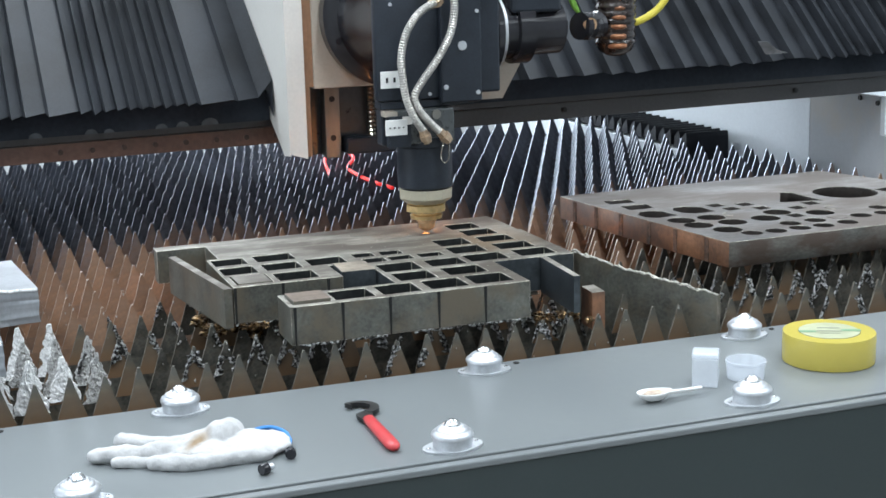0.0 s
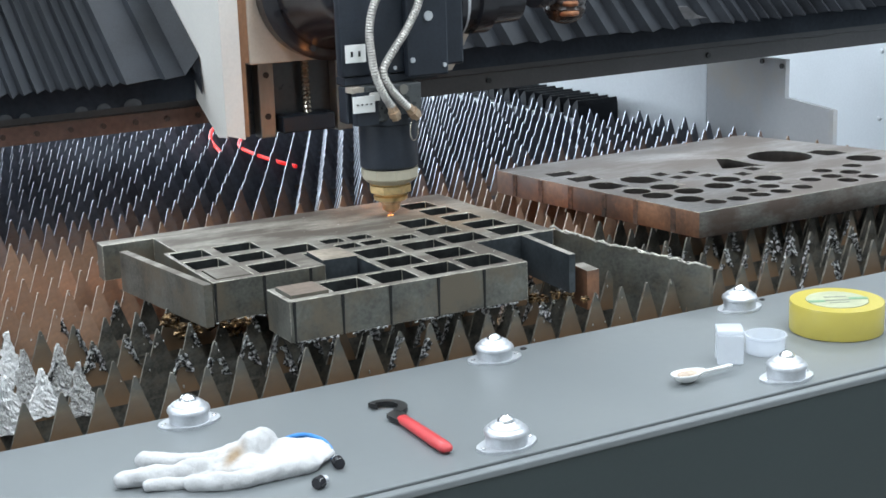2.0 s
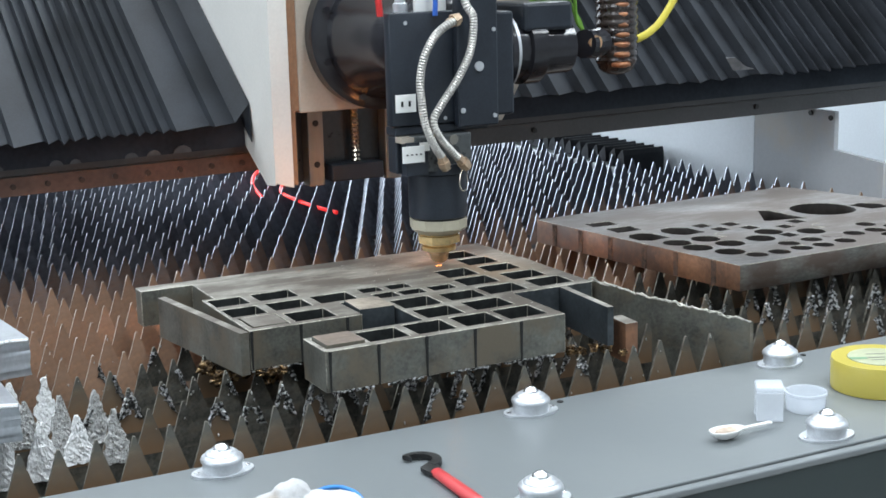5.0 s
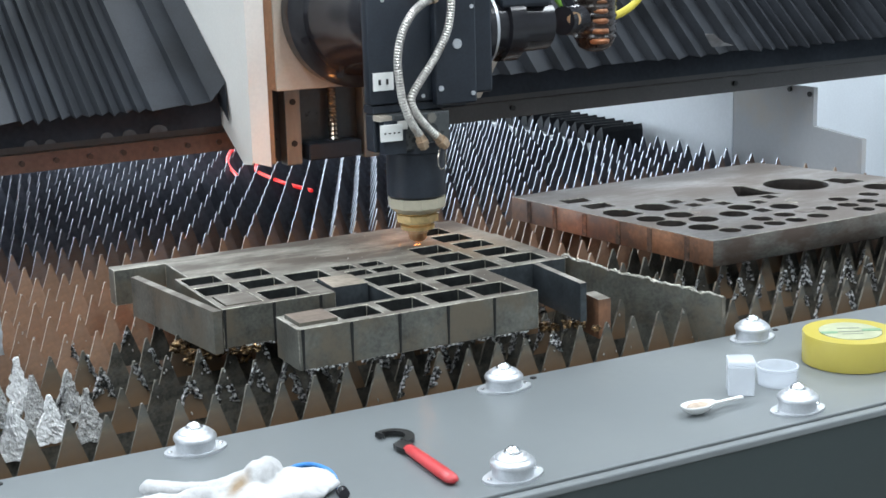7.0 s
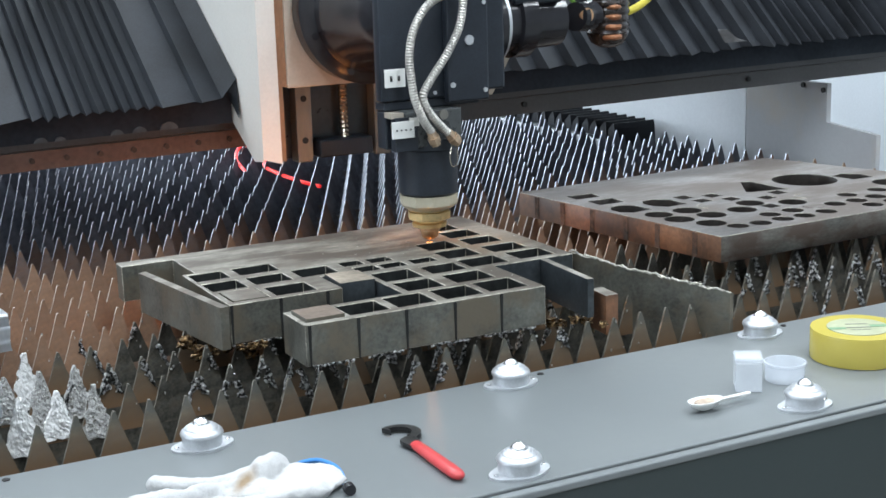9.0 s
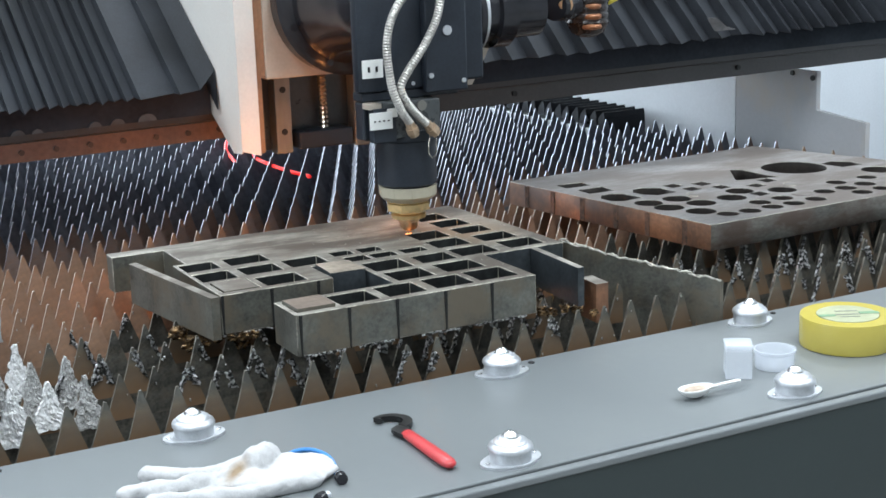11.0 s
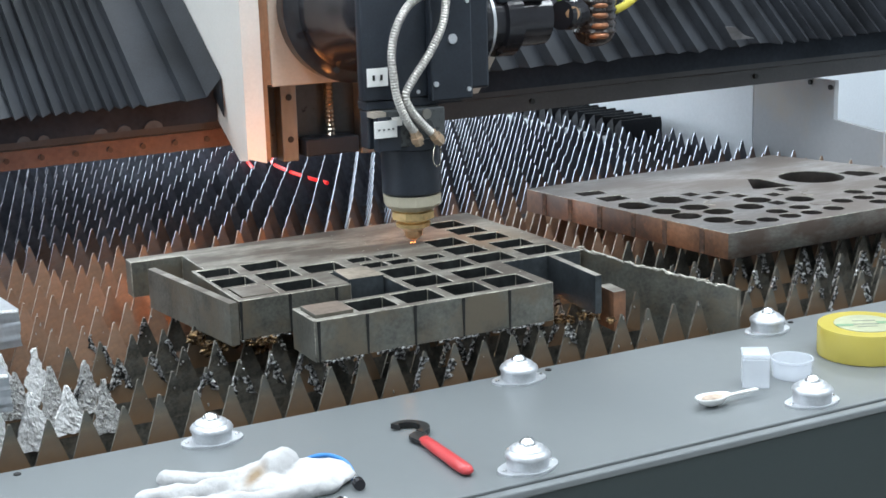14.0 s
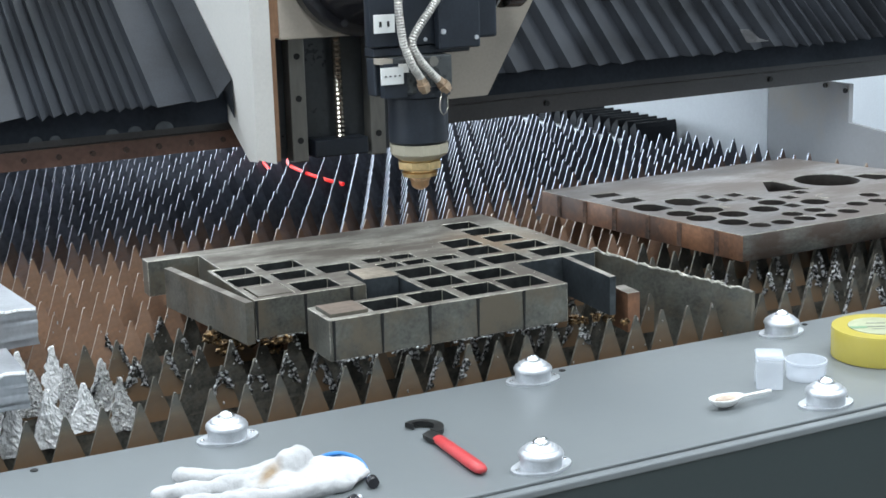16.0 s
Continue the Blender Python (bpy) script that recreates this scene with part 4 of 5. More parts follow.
def cut_curve(outline, holes, z0, z1, bevel=0.0007):
    cu = bpy.data.curves.new("plate_outline", "CURVE")
    cu.dimensions, cu.fill_mode, cu.extrude, cu.bevel_depth, cu.bevel_resolution = "2D", "BOTH", (z1 - z0) / 2 - bevel, bevel, 1
    for pts in [outline] + holes:
        sp = cu.splines.new("POLY")
        sp.points.add(len(pts) - 1)
        sp.use_cyclic_u = True
        for p, (x, y) in zip(sp.points, pts):
            p.co = (x, y, 0, 1)
    tmp = bpy.data.objects.new("plate_outline", cu)
    scene.collection.objects.link(tmp)
    bpy.context.view_layer.update()
    me = bpy.data.meshes.new_from_object(tmp.evaluated_get(bpy.context.evaluated_depsgraph_get()))
    bpy.data.objects.remove(tmp)
    bm = bmesh.new()
    bm.from_mesh(me)
    bpy.data.meshes.remove(me)
    bmesh.ops.translate(bm, verts=bm.verts, vec=(0, 0, (z0 + z1) / 2))
    bm.normal_update()
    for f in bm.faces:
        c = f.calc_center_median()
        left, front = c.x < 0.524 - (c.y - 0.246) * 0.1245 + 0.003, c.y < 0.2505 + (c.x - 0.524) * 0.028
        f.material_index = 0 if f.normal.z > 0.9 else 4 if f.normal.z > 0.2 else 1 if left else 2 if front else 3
    return bm


def ring_of(x, y, r, n=28):
    return [(x + r * math.cos(2 * math.pi * k / n), y + r * math.sin(2 * math.pi * k / n)) for k in range(n)]


def square_of(x, y, w, turn=0.0, h=None):
    c, s = math.cos(turn), math.sin(turn)
    h = h or w
    return [(x + c * a - s * b, y + s * a + c * b) for a, b in ((-w / 2, -h / 2), (w / 2, -h / 2), (w / 2, h / 2), (-w / 2, h / 2))]


q_holes = [square_of(0.533, 0.649, 0.053, -0.05, 0.037), square_of(0.539, 0.587, 0.053, -0.04, 0.044),
           [(0.503, 0.520), (0.520, 0.544), (0.542, 0.545), (0.558, 0.532), (0.567, 0.484), (0.522, 0.478), (0.505, 0.492)],
           [(0.578, 0.530), (0.592, 0.552), (0.616, 0.556), (0.640, 0.535), (0.643, 0.486), (0.598, 0.484), (0.581, 0.503)]]
for x, y, r in ((0.547, 0.441, 0.0254), (0.606, 0.441, 0.0258), (0.552, 0.391, 0.0262), (0.576, 0.337, 0.0258), (0.617, 0.389, 0.0261), (0.685, 0.393, 0.0262), (0.597, 0.295, 0.0192),
                (0.732, 0.429, 0.0255), (0.641, 0.292, 0.0193), (0.697, 0.335, 0.0193), (0.796, 0.393, 0.0258), (0.690, 0.295, 0.0193), (0.749, 0.339, 0.0192), (0.736, 0.295, 0.0188),
                (0.788, 0.300, 0.0190), (0.843, 0.339, 0.0195), (0.915, 0.387, 0.0189), (0.893, 0.340, 0.0196), (0.889, 0.297, 0.0190), (0.944, 0.347, 0.0196), (0.99, 0.39, 0.019), (0.94, 0.30, 0.0185)):
    q_holes.append(ring_of(x, y, r))
for x, y, w in ((0.670, 0.536, 0.030), (0.679, 0.495, 0.030), (0.722, 0.521, 0.031), (0.730, 0.477, 0.030), (0.787, 0.450, 0.029), (0.833, 0.476, 0.030), (0.744, 0.389, 0.030)):
    q_holes.append(square_of(x, y, w, 0.12))
q_holes += [[(0.846, 0.596), (0.789, 0.510), (0.797, 0.504), (0.853, 0.493), (0.876, 0.480), (0.868, 0.497), (0.866, 0.520), (0.864, 0.587)], ring_of(0.953, 0.540, 0.061, 44),
            [(1.016, 0.541), (1.052, 0.549), (1.076, 0.523), (1.078, 0.487), (1.027, 0.489)], ring_of(1.06, 0.431, 0.033)]
holed = base("holed_steel_plate", 0.77, 0.5, Q_BOT, "thick rust-edged steel plate with round and square holes on the slats", "steel plate")
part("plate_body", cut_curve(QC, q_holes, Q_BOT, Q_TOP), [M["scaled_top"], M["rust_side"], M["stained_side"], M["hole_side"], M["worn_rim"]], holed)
# one disc left in its cut, and two arcs scribed into the scale
part("disc_blank", lathe([(0.0, Q_BOT + 0.004), (0.0186, Q_BOT + 0.004), (0.0186, Q_TOP + 0.0006), (0.0176, Q_TOP + 0.0016), (0.0, Q_TOP + 0.0016)], (0.798, 0.344, 0), seg=32), M["scaled_top"], holed, "loose round blank still in its cut", 40)
for x, y, r in ((0.846, 0.418, 0.019), (0.655, 0.448, 0.0185)):
    part("scribed_arc", tube([(x + r * math.cos(radians(a)), y + r * math.sin(radians(a)), Q_TOP + 0.0004) for a in range(70, 250, 15)], 0.0009, 6, steps=2), M["worn_rim"], holed, "pale scribed arc")

for u in (0.9, 0.757, 0.6, 0.43, 0.28, 0.11):
    gx_, gy_ = 0.461 + 0.063 * (1 - u), 0.752 - 0.506 * (1 - u)
    part("cut_mark", prism([(gx_ - 0.0016, gy_ - 0.005), (gx_ + 0.002, gy_ - 0.005), (gx_ + 0.002, gy_ + 0.005), (gx_ - 0.0029, gy_ + 0.005)], Q_BOT + 0.001, Q_TOP - 0.002), M["burn_mark"], holed, "dark upright cut mark")
# ---- aluminium slabs ----
def slab(outline, z0, z1, seed):
    """A thick slab whose cut sides are melted and uneven."""
    bm = prism(outline, z0, z1)
    bmesh.ops.subdivide_edges(bm, edges=bm.edges[:], cuts=17, use_grid_fill=True)
    for q in bm.verts:
        low = (z1 - q.co.z) / (z1 - z0)
        if low > 0.02:
            p = Vector((q.co.x * 60, q.co.y * 60 + seed, q.co.z * 90))
            q.co.y -= 0.0035 * noise.noise(p) * low + 0.002 * noise.noise(p * 2.7)
            q.co.x += 0.0025 * noise.noise(p + Vector((9, 0, 0))) * low
            if low > 0.97:
                q.co.z += 0.004 * noise.noise(p * 1.3)
    return bm


thing("aluminium_slab", slab([(-1.05, 0.37), (-0.540, 0.386), (-0.562, 0.6), (-1.05, 0.58)], 0.893, 0.945, 1), M["alu"], "thick bright aluminium slab with melted cut edge on the slats", "slab", 40, group="aluminium slabs")
thing("aluminium_slab", slab([(-1.05, 0.12), (-0.606, 0.125), (-0.608, 0.235), (-1.05, 0.25)], 0.893, 0.938, 4), M["alu"], "thick bright aluminium slab with melted cut edge on the slats", "slab", 40, group="aluminium slabs")

for x0, x1, y, z in ((-1.05, -0.542, 0.3865, 0.944), (-1.05, -0.608, 0.1255, 0.937)):
    line = [(x0 + (x1 - x0) * k / 40, y - 0.002 + random.uniform(-0.001, 0.001) - (0.016 if y > 0.3 else 0.005) * (1 - k / 40), z + random.uniform(-0.002, 0.0015)) for k in range(41)]
    thing("melted_bead", tube(line, 0.0026, 6, steps=2), M["white_slag"], "rough bright bead along the slab's melted edge", "slag", group="slag on the slats")

# ---- things on the table ----
ball = base("ball_transfer_unit", 0, 0, T, "zinc-plated ball transfer unit screwed to the table", "ball transfer", "ball transfer units")
rim = []
for k in range(48):
    a = 2 * math.pi * k / 48
    r = 0.0258 + 0.0110 * max(0, abs(math.cos(a)) ** 5)
    rim.append((r * math.cos(a), r * math.sin(a)))
part("flange", prism(rim, T, T + 0.003), M["zinc"], ball)
part("cup", lathe([(0.0230, T + 0.003), (0.0230, T + 0.0140), (0.0248, T + 0.0150), (0.0250, T + 0.0172), (0.0236, T + 0.0200), (0.0202, T + 0.0226), (0.0195, T + 0.0221), (0.0184, T + 0.0245), (0.0150, T + 0.0262), (0.0144, T + 0.0257), (0.0130, T + 0.0275), (0.0095, T + 0.0284)], seg=40), M["zinc"], ball, "", 40)
part("ball", lathe([(0.0104 * math.cos(a), T + 0.0256 + 0.0094 * math.sin(a)) for a in (radians(d) for d in range(0, 91, 10))], seg=28), M["chrome"], ball, "polished steel ball", 60)
for sx in (-1, 1):
    part("rivet", lathe([(0.003, T + 0.003), (0.003, T + 0.0045), (0, T + 0.005)], (sx * 0.0305, 0, 0), seg=10), M["chrome"], ball)
ball.matrix_basis = pose(-0.404, 0.020, T)
for x, y in ((0.008, 0.020), (0.414, 0.020), (0.820, 0.020), (-0.137, -0.244), (0.262, -0.244), (0.662, -0.244), (-0.560, -0.244)):
    copy_thing(ball, pose(x, y, T, 0, 0, random.uniform(-8, 8)))

# spanner
spanner = base("hook_spanner", -0.19, -0.15, T, "black hook spanner with a red dipped handle", "spanner")
hk = bmesh.new()
cx, cy = -0.197, -0.076
outer, inner = [], []
for k in range(19):
    a = radians(-75 + 195 * k / 18)
    w = 0.0062 - 0.0028 * k / 18
    outer.append((cx + (0.0205 + w) * math.cos(a), cy + (0.0205 + w) * math.sin(a)))
    inner.append((cx + (0.0205 - w) * math.cos(a), cy + (0.0205 - w) * math.sin(a)))
inner[-1] = (inner[-1][0] + 0.003, inner[-1][1] - 0.006)
part("hook", prism(outer + inner[::-1], T + 0.002, T + 0.008), M["spanner"], spanner, "black steel hook")
part("shank", prism([(-0.205, -0.125), (-0.191, -0.125), (-0.186, -0.098), (-0.196, -0.092), (-0.207, -0.099), (-0.208, -0.108)], T + 0.0025, T + 0.0075), M["spanner"], spanner, "black steel shank")
grip = lathe([(0.0, -0.0005), (0.005, 0.0), (0.0074, 0.003), (0.0082, 0.03), (0.009, 0.09), (0.0086, 0.106), (0.0066, 0.1125), (0.003, 0.1155), (0.0, 0.116)], (0, 0, 0), "y", 20)
bmesh.ops.transform(grip, matrix=pose(-0.1975, -0.117, T + 0.0062, 0, 0, 178.5) @ Matrix.Diagonal((1, 1, 0.66, 1)), verts=grip.verts)
part("handle", grip, M["red"], spanner, "red dipped vinyl handle", 60)
spanner.matrix_basis = pose(-0.193, -0.152, T)

# nozzle nuts
for x, y, a in ((-0.355, -0.238, 25), (-0.318, -0.199, 80)):
    nut = base("nozzle_insert", x, y, T, "small black threaded nozzle insert lying on the table", "nozzle", "loose nozzle inserts")
    part("head_ring", lathe([(0.003, -0.008), (0.006, -0.008), (0.0066, -0.005), (0.0066, 0.001), (0.005, 0.0015)], (x, y, T + 0.0066), "x", 20), M["black_gloss"], nut, "", 40)
    part("thread", lathe([(0.004, 0.0015), (0.004, 0.008), (0.003, 0.009), (0, 0.009)], (x, y, T + 0.0066), "x", 16), M["zinc"], nut, "", 40)
    nut.matrix_basis = pose(x, y, T, 0, 0, a)

# spoon
spoon = base("plastic_spoon", 0.18, -0.18, T, "white plastic spoon holding beige powder", "spoon")
sb = bmesh.new()
rows_ = []
SX, SY = 0.1535, -0.192
for i in range(9):
    u = i / 8
    row = []
    for k in range(24):
        a = 2 * math.pi * k / 24
        egg = 1 + 0.16 * math.cos(a)
        row.append(sb.verts.new((SX + 0.0245 * u * math.cos(a), SY + 0.0135 * u * math.sin(a) / egg, T + 0.001 + 0.0125 * u ** 2.4)))
    rows_.append(row)
for a, b in zip(rows_, rows_[1:]):
    for k in range(24):
        sb.faces.new((a[k], a[(k + 1) % 24], b[(k + 1) % 24], b[k]))
bowl = part("bowl", sb, M["spoon"], spoon, "", 60)
bowl.modifiers.new("thickness", "SOLIDIFY").thickness = 0.001
part("handle", prism([(SX + 0.020, SY - 0.0042), (SX + 0.034, SY - 0.0022), (SX + 0.066, SY - 0.0034), (SX + 0.068, SY + 0.0002), (SX + 0.066, SY + 0.0036), (SX + 0.034, SY + 0.0024), (SX + 0.020, SY + 0.0042)], T + 0.0095, T + 0.0113), M["spoon"], spoon, "", 60)
part("handle_rib", box(SX + 0.022, SX + 0.060, SY - 0.0008, SY + 0.0008, T + 0.0075, T + 0.0094), M["spoon"], spoon)
part("powder", lump((SX - 0.001, SY, T + 0.0092), (0.016, 0.0095, 0.0055), 3, 3, 0.3), M["powder"], spoon, "beige powder")

# clear plastic boxes and lid
cb = base("clear_plastic_box", 0.24, -0.16, T, "small frosted clear plastic box standing on the table", "plastic box")
part("box_shell", box(0.2235, 0.2565, -0.1760, -0.1440, T + 0.0005, T + 0.0385, 0.002), M["plastic"], cb)
part("box_lid", box(0.2230, 0.2570, -0.1765, -0.1435, T + 0.0388, T + 0.0455, 0.002), M["plastic"], cb)
cb.matrix_basis = pose(0.247, -0.156, T, 0, 0, -34)
thing("plastic_cup", lathe([(0.0238, T + 0.0005), (0.0250, T + 0.002), (0.0256, T + 0.021), (0.0270, T + 0.022), (0.0270, T + 0.025), (0.0248, T + 0.025), (0.0233, T + 0.004), (0, T + 0.003)], (0.309, -0.153, 0), seg=36), M["plastic"], "frosted clear plastic cup behind the box", "cup", 40)

# tape roll
tape = base("tape_roll", 0.432, -0.146, T, "roll of yellow packing tape lying flat on the table", "tape")
tx, ty = 0.453, -0.130
part("tape_film", lathe([(0.041, T + 0.001), (0.0615, T + 0.001), (0.0622, T + 0.004), (0.0622, T + 0.0385), (0.0615, T + 0.041), (0.041, T + 0.041), (0.041, T + 0.001)], (tx, ty, 0), seg=64), M["tape"], tape, "yellow film", 40)
part("core", lathe([(0.0, T + 0.037), (0.0405, T + 0.037), (0.0405, T + 0.0417), (0.0, T + 0.0419)], (tx, ty, 0), seg=48), M["tape_core"], tape, "pale printed core disc", 40)
for k, (da, rr, w, h) in enumerate(((165, 0.030, 0.022, 0.009), (-25, 0.029, 0.026, 0.010), (60, 0.012, 0.03, 0.004), (240, 0.004, 0.034, 0.004), (240, 0.015, 0.026, 0.003))):
    a = radians(da)
    part("core_print", prism(square_of(tx + rr * math.cos(a), ty + rr * math.sin(a), w, radians(-28), h), T + 0.042, T + 0.0423), M["tape_print"] if k < 2 else M["grey_print"], tape, "printed bars")

# glove
glove = base("work_glove", -0.42, -0.15, T, "crumpled white knitted work glove with blue hem", "glove")
gb = bmesh.new()


def blob(c, s, turn=0):
    bm = bmesh.new()
    bmesh.ops.create_icosphere(bm, subdivisions=3, radius=1)
    bmesh.ops.transform(bm, matrix=pose(c[0], c[1], T + c[2], 0, 0, turn) @ Matrix.Diagonal((*s, 1)), verts=bm.verts)
    join_into(gb, bm)


# cuff, palm and the raised knuckles
blob((-0.350, -0.157, 0.0085), (0.044, 0.040, 0.0095), -14)
blob((-0.372, -0.176, 0.0085), (0.046, 0.024, 0.0095), -20)
blob((-0.385, -0.134, 0.0155), (0.023, 0.017, 0.0185), 35)
blob((-0.374, -0.122, 0.0145), (0.019, 0.017, 0.0175), 20)
blob((-0.407, -0.136, 0.0125), (0.024, 0.016, 0.0135), 20)
blob((-0.412, -0.160, 0.0100), (0.036, 0.020, 0.0100), -12)
for pts, r in (([(-0.400, -0.134, 0.0125), (-0.443, -0.129, 0.0115), (-0.470, -0.111, 0.0105), (-0.494, -0.090, 0.0100)], 0.0098),
               ([(-0.415, -0.150, 0.0110), (-0.450, -0.146, 0.0105), (-0.490, -0.137, 0.0095), (-0.526, -0.127, 0.0090)], 0.0104),
               ([(-0.414, -0.160, 0.0070), (-0.445, -0.163, 0.0060), (-0.477, -0.160, 0.0055), (-0.508, -0.150, 0.0055)], 0.0062),
               ([(-0.466, -0.170, 0.0070), (-0.450, -0.182, 0.0085), (-0.425, -0.190, 0.0085), (-0.385, -0.194, 0.0085), (-0.345, -0.190, 0.0080)], 0.0098)):
    join_into(gb, tube([(x, y, T + z) for x, y, z in pts], r, 14))
    for x, y, z in (pts[0], pts[-1]):
        blob((x, y, z), (r, r, r * 0.9))
gl = part("knit_body", gb, M["cotton"], glove, "white knitted cotton", 180)
rm = gl.modifiers.new("knit", "REMESH")
rm.mode, rm.voxel_size, rm.use_smooth_shade = "VOXEL", 0.0016, True
sm = gl.modifiers.new("soft", "SMOOTH")
sm.iterations, sm.factor = 2, 0.5
folds = bpy.data.textures.new("cloth_folds", "CLOUDS")
folds.noise_scale, folds.noise_depth = 0.022, 2
dp = gl.modifiers.new("crumple", "DISPLACE")
dp.texture, dp.strength, dp.mid_level = folds, 0.008, 0.5
hem_line = [(-0.345, -0.113, T + 0.010), (-0.332, -0.112, T + 0.0125), (-0.318, -0.119, T + 0.0135), (-0.309, -0.138, T + 0.0125), (-0.309, -0.160, T + 0.010), (-0.315, -0.178, T + 0.007)]
part("hem", tube([(x, y, z - 0.003) for x, y, z in hem_line], 0.0028, 10), M["blue_hem"], glove, "blue overlocked hem", 60)

# red laser light falling on the slats, built as a glowing tube
thing("red_guide_light", tube([(0.25, 1.63, 0.868), (0.285, 1.80, 0.88), (0.36, 1.95, 0.885), (0.36, 1.80, 0.882), (0.305, 1.66, 0.878), (0.30, 1.57, 0.874), (0.31, 1.47, 0.87), (0.33, 1.39, 0.866)], 0.0042, 10), M["red_glow"], "red laser light on the slats, built as a glowing tube", "light line")

def crust(bm, x, y, seed, size=1.0, depth=0.006, cover=1.0):
    """A crust of spatter on the front of one tooth."""
    n, w = 20, 13
    front, back = [], []
    for i in range(n):
        v = i / (n - 1)
        half = (0.002 + PITCH / 2 * v) * size
        rf, rb = [], []
        for k in range(w):
            u = -1 + 2 * k / (w - 1)
            p = Vector((x * 40 + u * 1.3, seed * 3.1, v * 5))
            d = depth * (0.35 + 0.9 * abs(noise.noise(p * 1.7)) + 0.5 * noise.noise(p * 4.1) + 0.45 * noise.noise(p * 11.0)) * (1.0 - 0.55 * abs(u))
            px_ = x + u * half * (1 + 0.34 * noise.noise(p * 2.0)) + 0.0025 * noise.noise(p * 5.3)
            pz = TIP + 0.002 - v * TOOTH * cover + 0.002 * noise.noise(p * 3)
            rf.append(bm.verts.new((px_, y - SLAT_T / 2 - max(0.0005, d), pz)))
            rb.append(bm.verts.new((px_, y + SLAT_T / 2 + 0.001, pz)))
        front.append(rf), back.append(rb)
    for i in range(n - 1):
        for k in range(w - 1):
            bm.faces.new((front[i][k], front[i + 1][k], front[i + 1][k + 1], front[i][k + 1]))
            bm.faces.new((back[i][k], back[i][k + 1], back[i + 1][k + 1], back[i + 1][k]))
        bm.faces.new((front[i][0], back[i][0], back[i + 1][0], front[i + 1][0]))
        bm.faces.new((front[i][-1], front[i + 1][-1], back[i + 1][-1], back[i][-1]))
    bm.faces.new([*front[0], *back[0][::-1]])
    bm.faces.new([*front[-1][::-1], *back[-1]])


def tooth_x(x):
    return SLAT_X0 + PITCH * round((x - SLAT_X0) / PITCH)


rnd = random.Random(11)
WHITE_WORDS, DARK_WORDS, GOLD_WORDS = "white metal spatter caked on a slat tooth", "glittering dark slag caked on a slat tooth", "golden brown slag clump under the cut plate"


def slag_thing(bm, mat, words):
    bmesh.ops.recalc_face_normals(bm, faces=bm.faces)
    thing("slag_crust", bm, mat, words, "slag", group="slag on the slats")



def flank_crust(bm, x, y, side, seed, v0, v1, wide, depth):
    """A ragged ribbon of slag down one flank of a tooth."""
    n, w = 15, 5
    front, back = [], []
    for i in range(n):
        v = v0 + (v1 - v0) * i / (n - 1)
        rim = x + side * (0.0015 + PITCH / 2 * v)
        swell = wide * (0.45 + 1.1 * abs(noise.noise(Vector((seed, v * 9, 1.5))))) * (1 if 0 < i < n - 1 else 0.3)
        rf, rb = [], []
        for k in range(w):
            u = k / (w - 1)
            p = Vector((seed * 3.3 + u * 2.1, seed, v * 11))
            px_ = rim + side * 0.0022 * noise.noise(p * 1.9) - side * swell * u
            d = depth * (0.25 + 1.3 * abs(noise.noise(p * 2.3))) * (1 - 0.7 * u)
            pz = TIP - v * TOOTH + 0.0016 * noise.noise(p * 3.1)
            rf.append(bm.verts.new((px_, y - SLAT_T / 2 - max(0.0004, d), pz)))
            rb.append(bm.verts.new((px_, y - SLAT_T / 2 + 0.001, pz)))
        front.append(rf), back.append(rb)
    for i in range(n - 1):
        for k in range(w - 1):
            bm.faces.new((front[i][k], front[i + 1][k], front[i + 1][k + 1], front[i][k + 1]))
            bm.faces.new((back[i][k], back[i][k + 1], back[i + 1][k + 1], back[i + 1][k]))
        bm.faces.new((front[i][0], back[i][0], back[i + 1][0], front[i + 1][0]))
        bm.faces.new((front[i][-1], front[i + 1][-1], back[i + 1][-1], back[i][-1]))
    bm.faces.new([*front[0], *back[0][::-1]])
    bm.faces.new([*front[-1][::-1], *back[-1]])


for row, x0, x1 in ((1, -0.70, -0.46), (2, -0.68, -0.48), (3, -0.62, -0.50)):
    k = 0
    while x0 + PITCH * k <= x1:
        one = bmesh.new()
        crust(one, tooth_x(x0 + PITCH * k), 0.085 + ROW * row, rnd.random() * 9, rnd.uniform(0.92, 1.06), rnd.uniform(0.0025, 0.0045), rnd.uniform(0.95, 1.3))
        slag_thing(one, M["white_slag"] if rnd.random() < 0.72 else M["speckled_slag"], WHITE_WORDS)
        k += 1
# row of slats, stretch along it, share of flanks that are caked
for row, x0, x1, share in ((1, -0.36, 0.24, 0.85), (2, -0.36, 0.24, 0.6), (0, -0.2, 0.12, 0.12), (3, -0.5, -0.28, 0.4), (2, -0.47, -0.38, 0.5), (4, -0.46, -0.3, 0.4), (1, 0.45, 1.2, 0.55), (0, 0.55, 1.2, 0.35), (2, 0.45, 1.2, 0.4), (1, -0.46, -0.36, 0.3)):
    k = 0
    while x0 + PITCH * k <= x1:
        for side in (-1, 1):
            if rnd.random() < share:
                one = bmesh.new()
                v0 = rnd.uniform(0.0, 0.4)
                flank_crust(one, tooth_x(x0 + PITCH * k), 0.085 + ROW * row, side, rnd.random() * 9, v0, min(1.1, v0 + rnd.uniform(0.25, 0.8)), rnd.uniform(0.006, 0.014), rnd.uniform(0.004, 0.0085))
                slag_thing(one, M["slag"], DARK_WORDS)
        k += 1
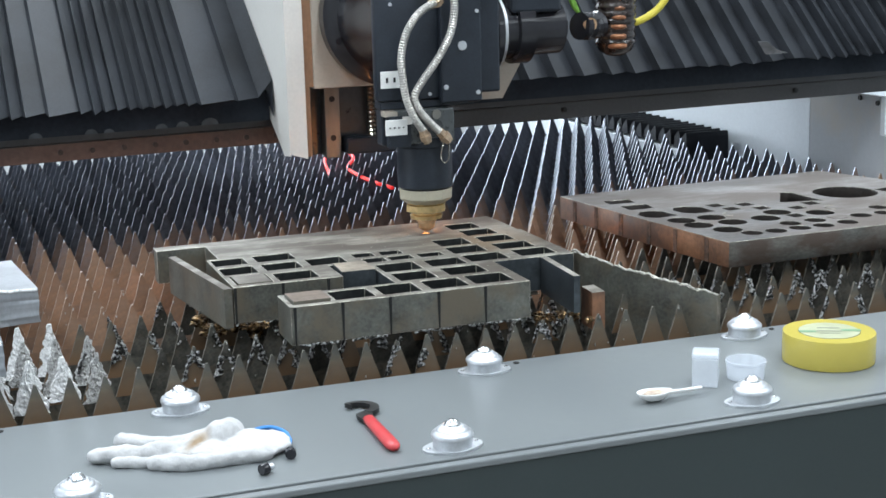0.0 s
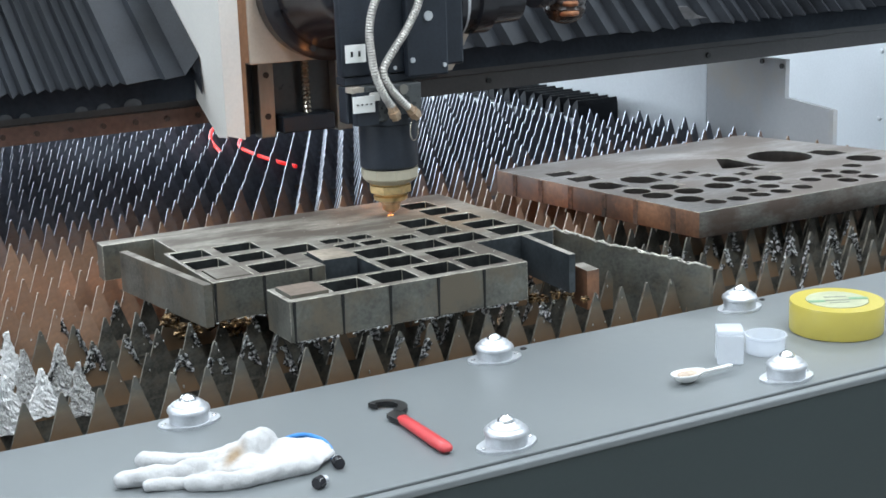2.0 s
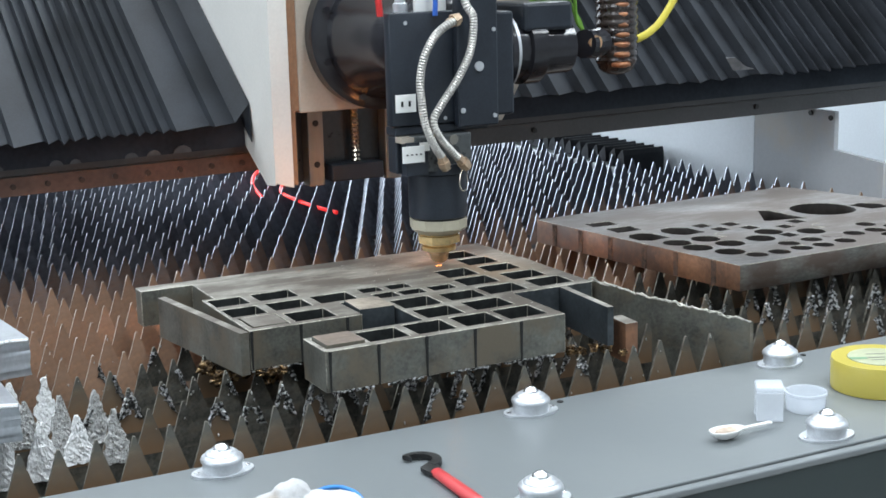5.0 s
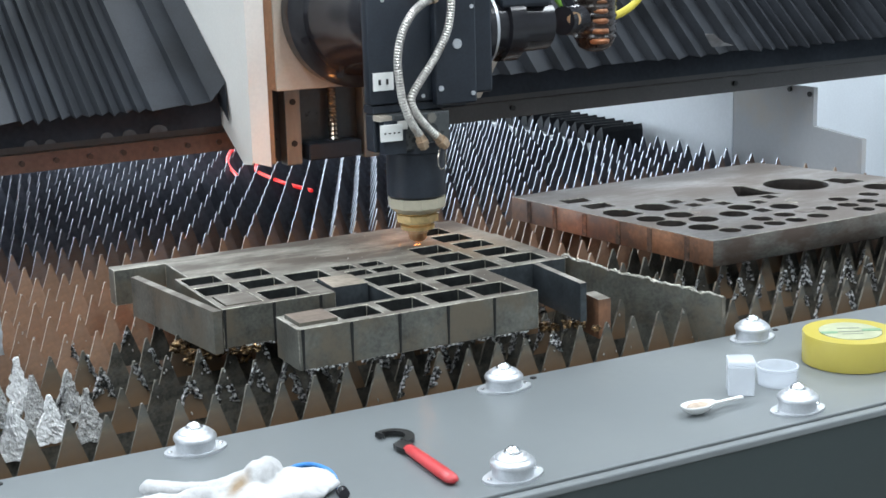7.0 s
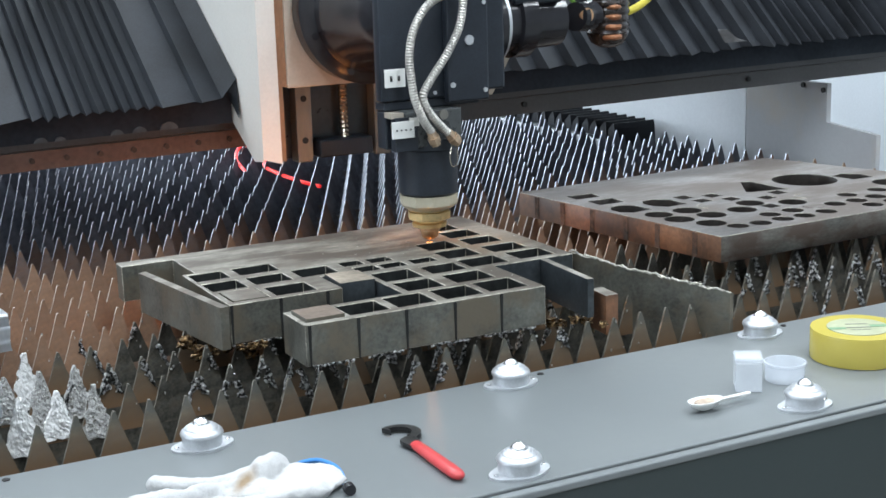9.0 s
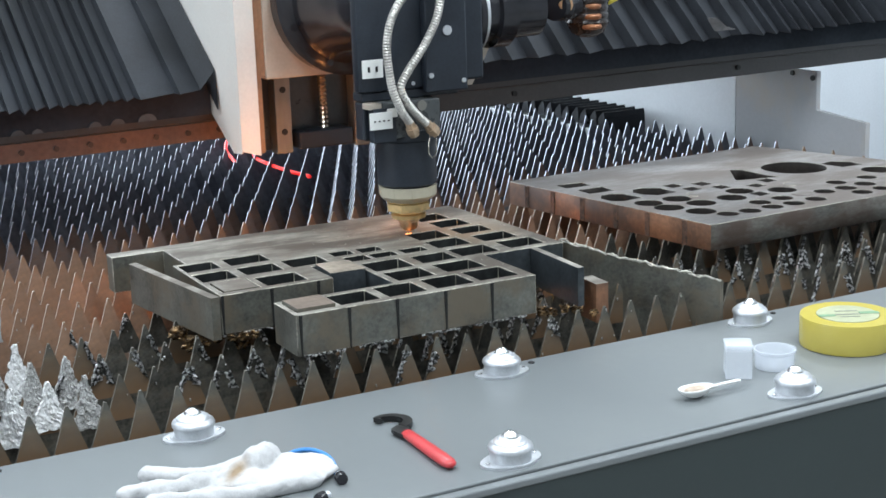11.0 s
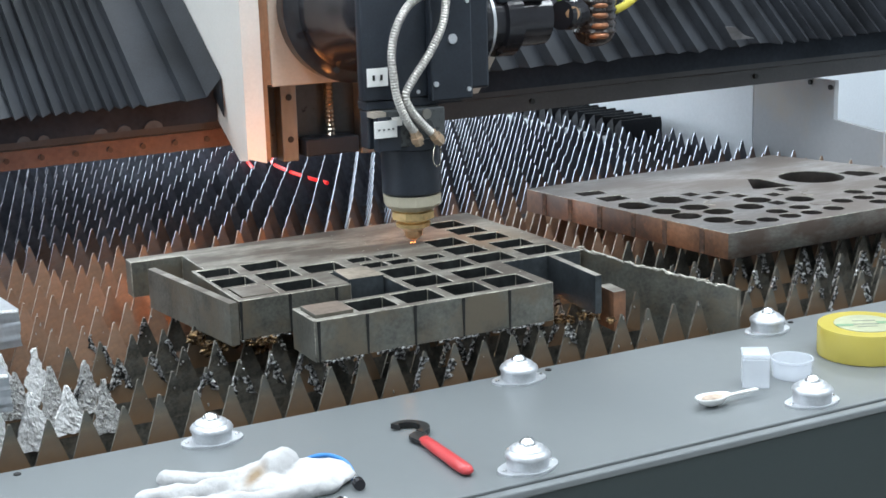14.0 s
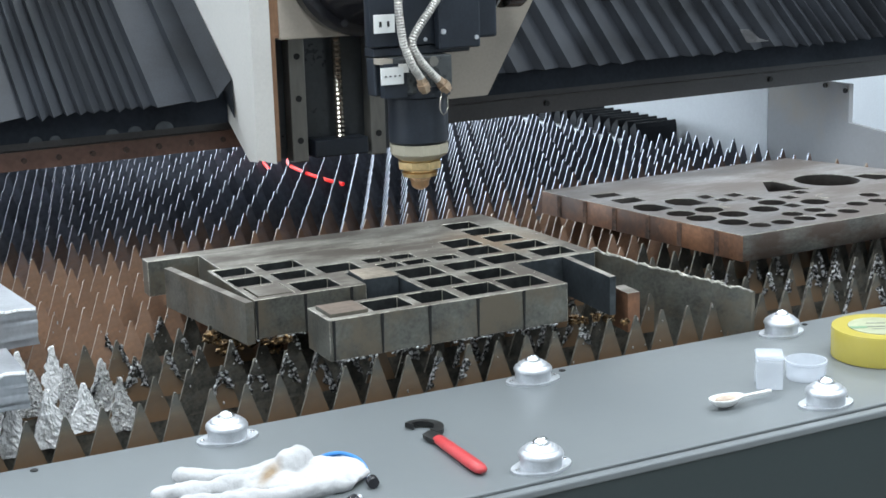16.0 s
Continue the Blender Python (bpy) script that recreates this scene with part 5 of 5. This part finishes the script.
for x, y, z, r in ((-0.318, 0.33, 0.882, 0.012), (-0.306, 0.30, 0.872, 0.014), (-0.262, 0.31, 0.878, 0.013), (-0.25, 0.28, 0.87, 0.012), (-0.27, 0.252, 0.888, 0.006), (-0.255, 0.25, 0.888, 0.007), (-0.24, 0.25, 0.887, 0.007),
                   (0.135, 0.125, 0.888, 0.008), (0.152, 0.13, 0.882, 0.009), (0.17, 0.12, 0.888, 0.007), (0.186, 0.115, 0.884, 0.008), (0.205, 0.1, 0.88, 0.006)):
    slag_thing(lump((x, y, z), (r, r * 0.8, r * 0.7), x * 50, 3, 0.9), M["slag_gold"], GOLD_WORDS)

for x0, x1, y in ((-0.225, -0.17, 0.108), (-0.15, -0.1, 0.108), (-0.06, 0.0, 0.109), (0.02, 0.1, 0.109), (-0.28, -0.21, 0.256), (-0.2, -0.13, 0.256)):
    n = 16
    line = [(x0 + (x1 - x0) * k / n, y + rnd.uniform(-0.001, 0.001), P_BOT - 0.0006 + rnd.uniform(-0.0022, 0.0008)) for k in range(n + 1)]
    thing("dross_bead", tube(line, 0.0016, 6, steps=2), M["slag"], "ragged bright dross bead under the plate's cut edge", "slag", group="slag on the slats")

specks = bmesh.new()
rnd = random.Random(21)
for k in range(130):
    zone = rnd.choice(((-0.36, 0.26, 0, 3), (-0.52, -0.28, 1, 5), (0.1, 0.45, 0, 2), (0.45, 1.2, 0, 3)))
    row = rnd.randint(zone[2], zone[3])
    c = tooth_x(rnd.uniform(zone[0], zone[1]))
    v = rnd.random() ** 1.5
    x = c + rnd.uniform(-1, 1) * PITCH / 2 * v * 0.9
    r = rnd.uniform(0.0005, 0.0016)
    join_into(specks, lump((x, 0.085 + ROW * row - SLAT_T / 2 - 0.0005, TIP - v * TOOTH), (r, r, r * rnd.uniform(0.8, 2.2)), rnd.random() * 9, 1, 0.5))
for k in range(90):
    x, y = rnd.uniform(-0.06, 0.24), rnd.uniform(0.12, 0.57)
    if k % 3 == 0:
        x, y = rnd.uniform(0.12, 0.245), rnd.uniform(0.26, 0.5)
    r = rnd.uniform(0.0005, 0.0014)
    if inside(x, y) and inside(x + 0.002, y) and inside(x - 0.002, y):
        join_into(specks, lump((x, y, P_TOP), (r * rnd.uniform(1, 2.2), r, r * 0.5), rnd.random() * 9, 1, 0.4))
thing("slag_specks", specks, M["spatter"], "bright metal droplets stuck to teeth and plate", "slag", kind="stuff")

# ---- what moves ----
# seconds and the way of the cutting head along and across the gantry
SHIFT = [
    (0.0, -0.0140, 0.0411),
    (0.5, -0.0130, 0.0336),
    (1.0, -0.0079, 0.0436),
    (1.2, -0.0105, 0.0370),
    (1.5, -0.0147, 0.0301),
    (2.0, -0.0092, 0.0319),
    (2.5, -0.0051, 0.0309),
    (3.0, -0.0048, 0.0275),
    (5.5, 0.0001, 0.0131),
    (6.0, 0.0002, 0.0090),
    (6.5, -0.0015, 0.0013),
    (7.0, 0.0000, -0.0000),
    (7.5, -0.0004, -0.0045),
    (8.0, 0.0003, -0.0071),
    (8.5, 0.0008, -0.0100),
    (9.0, 0.0001, -0.0146),
    (9.5, -0.0049, -0.0158),
    (12.0, -0.0261, -0.0159),
    (12.5, -0.0288, -0.0146),
    (13.0, -0.0324, -0.0138),
    (13.5, -0.0370, -0.0145),
    (14.0, -0.0425, -0.0157),
    (14.5, -0.0450, -0.0142),
    (15.0, -0.0502, -0.0164),
    (15.5, -0.0519, -0.0122),
    (16.0, -0.0525, -0.0120),
]

LIFT = [(0.0, 0.0), (15.55, 0.0), (15.7, 0.012), (15.8, 0.032), (15.9, 0.058), (16.0, 0.08)]


def lift_at(t):
    for (a, p), (b, q) in zip(LIFT, LIFT[1:]):
        if a <= t <= b:
            return p + (q - p) * (t - a) / (b - a)
    return 0.0


def motions():
    extra = [15.6, 15.7, 15.8, 15.9]
    rows = [r for r in SHIFT if r[0] < 16.0] + [(t, -0.0522, -0.0121) for t in extra] + [SHIFT[-1]]
    walk(head, [(t, pose(HX + x, HY + y, 0.951 + lift_at(t))) for t, x, y in rows])
    walk(carriage, [(t, pose(0.1 + x, 0.85 + y, 1.03)) for t, x, y in rows])
    walk(bellows_left, [(t, pose(x, y, 0)) for t, x, y in rows])
    walk(bellows_right, [(t, pose(0, y, 0)) for t, x, y in rows])
    walk(way, [(t, pose(1.3, 1.56 + y, 0.8)) for t, x, y in rows])
    walk(gantry, [(t, pose(0, 0.95 + y, 1.06)) for t, x, y in rows])
    # the spark sinks below the bed to end its light when the head lifts
    # added emitters start deep between the slats to dim the glow, then rise
    deep = lambda t: -0.3 if t <= 3.0 else -0.045 if t <= 9.5 else 0.0 if t < 15.55 else -0.8
    walk(spray, [(t, pose(HX + x, HY + y, 0.947 + deep(t))) for t, x, y in rows])
    walk(spark, [(t, pose(HX + x, HY + y, 0.947 if t < 15.55 else 0.1)) for t, x, y in rows])


motions()
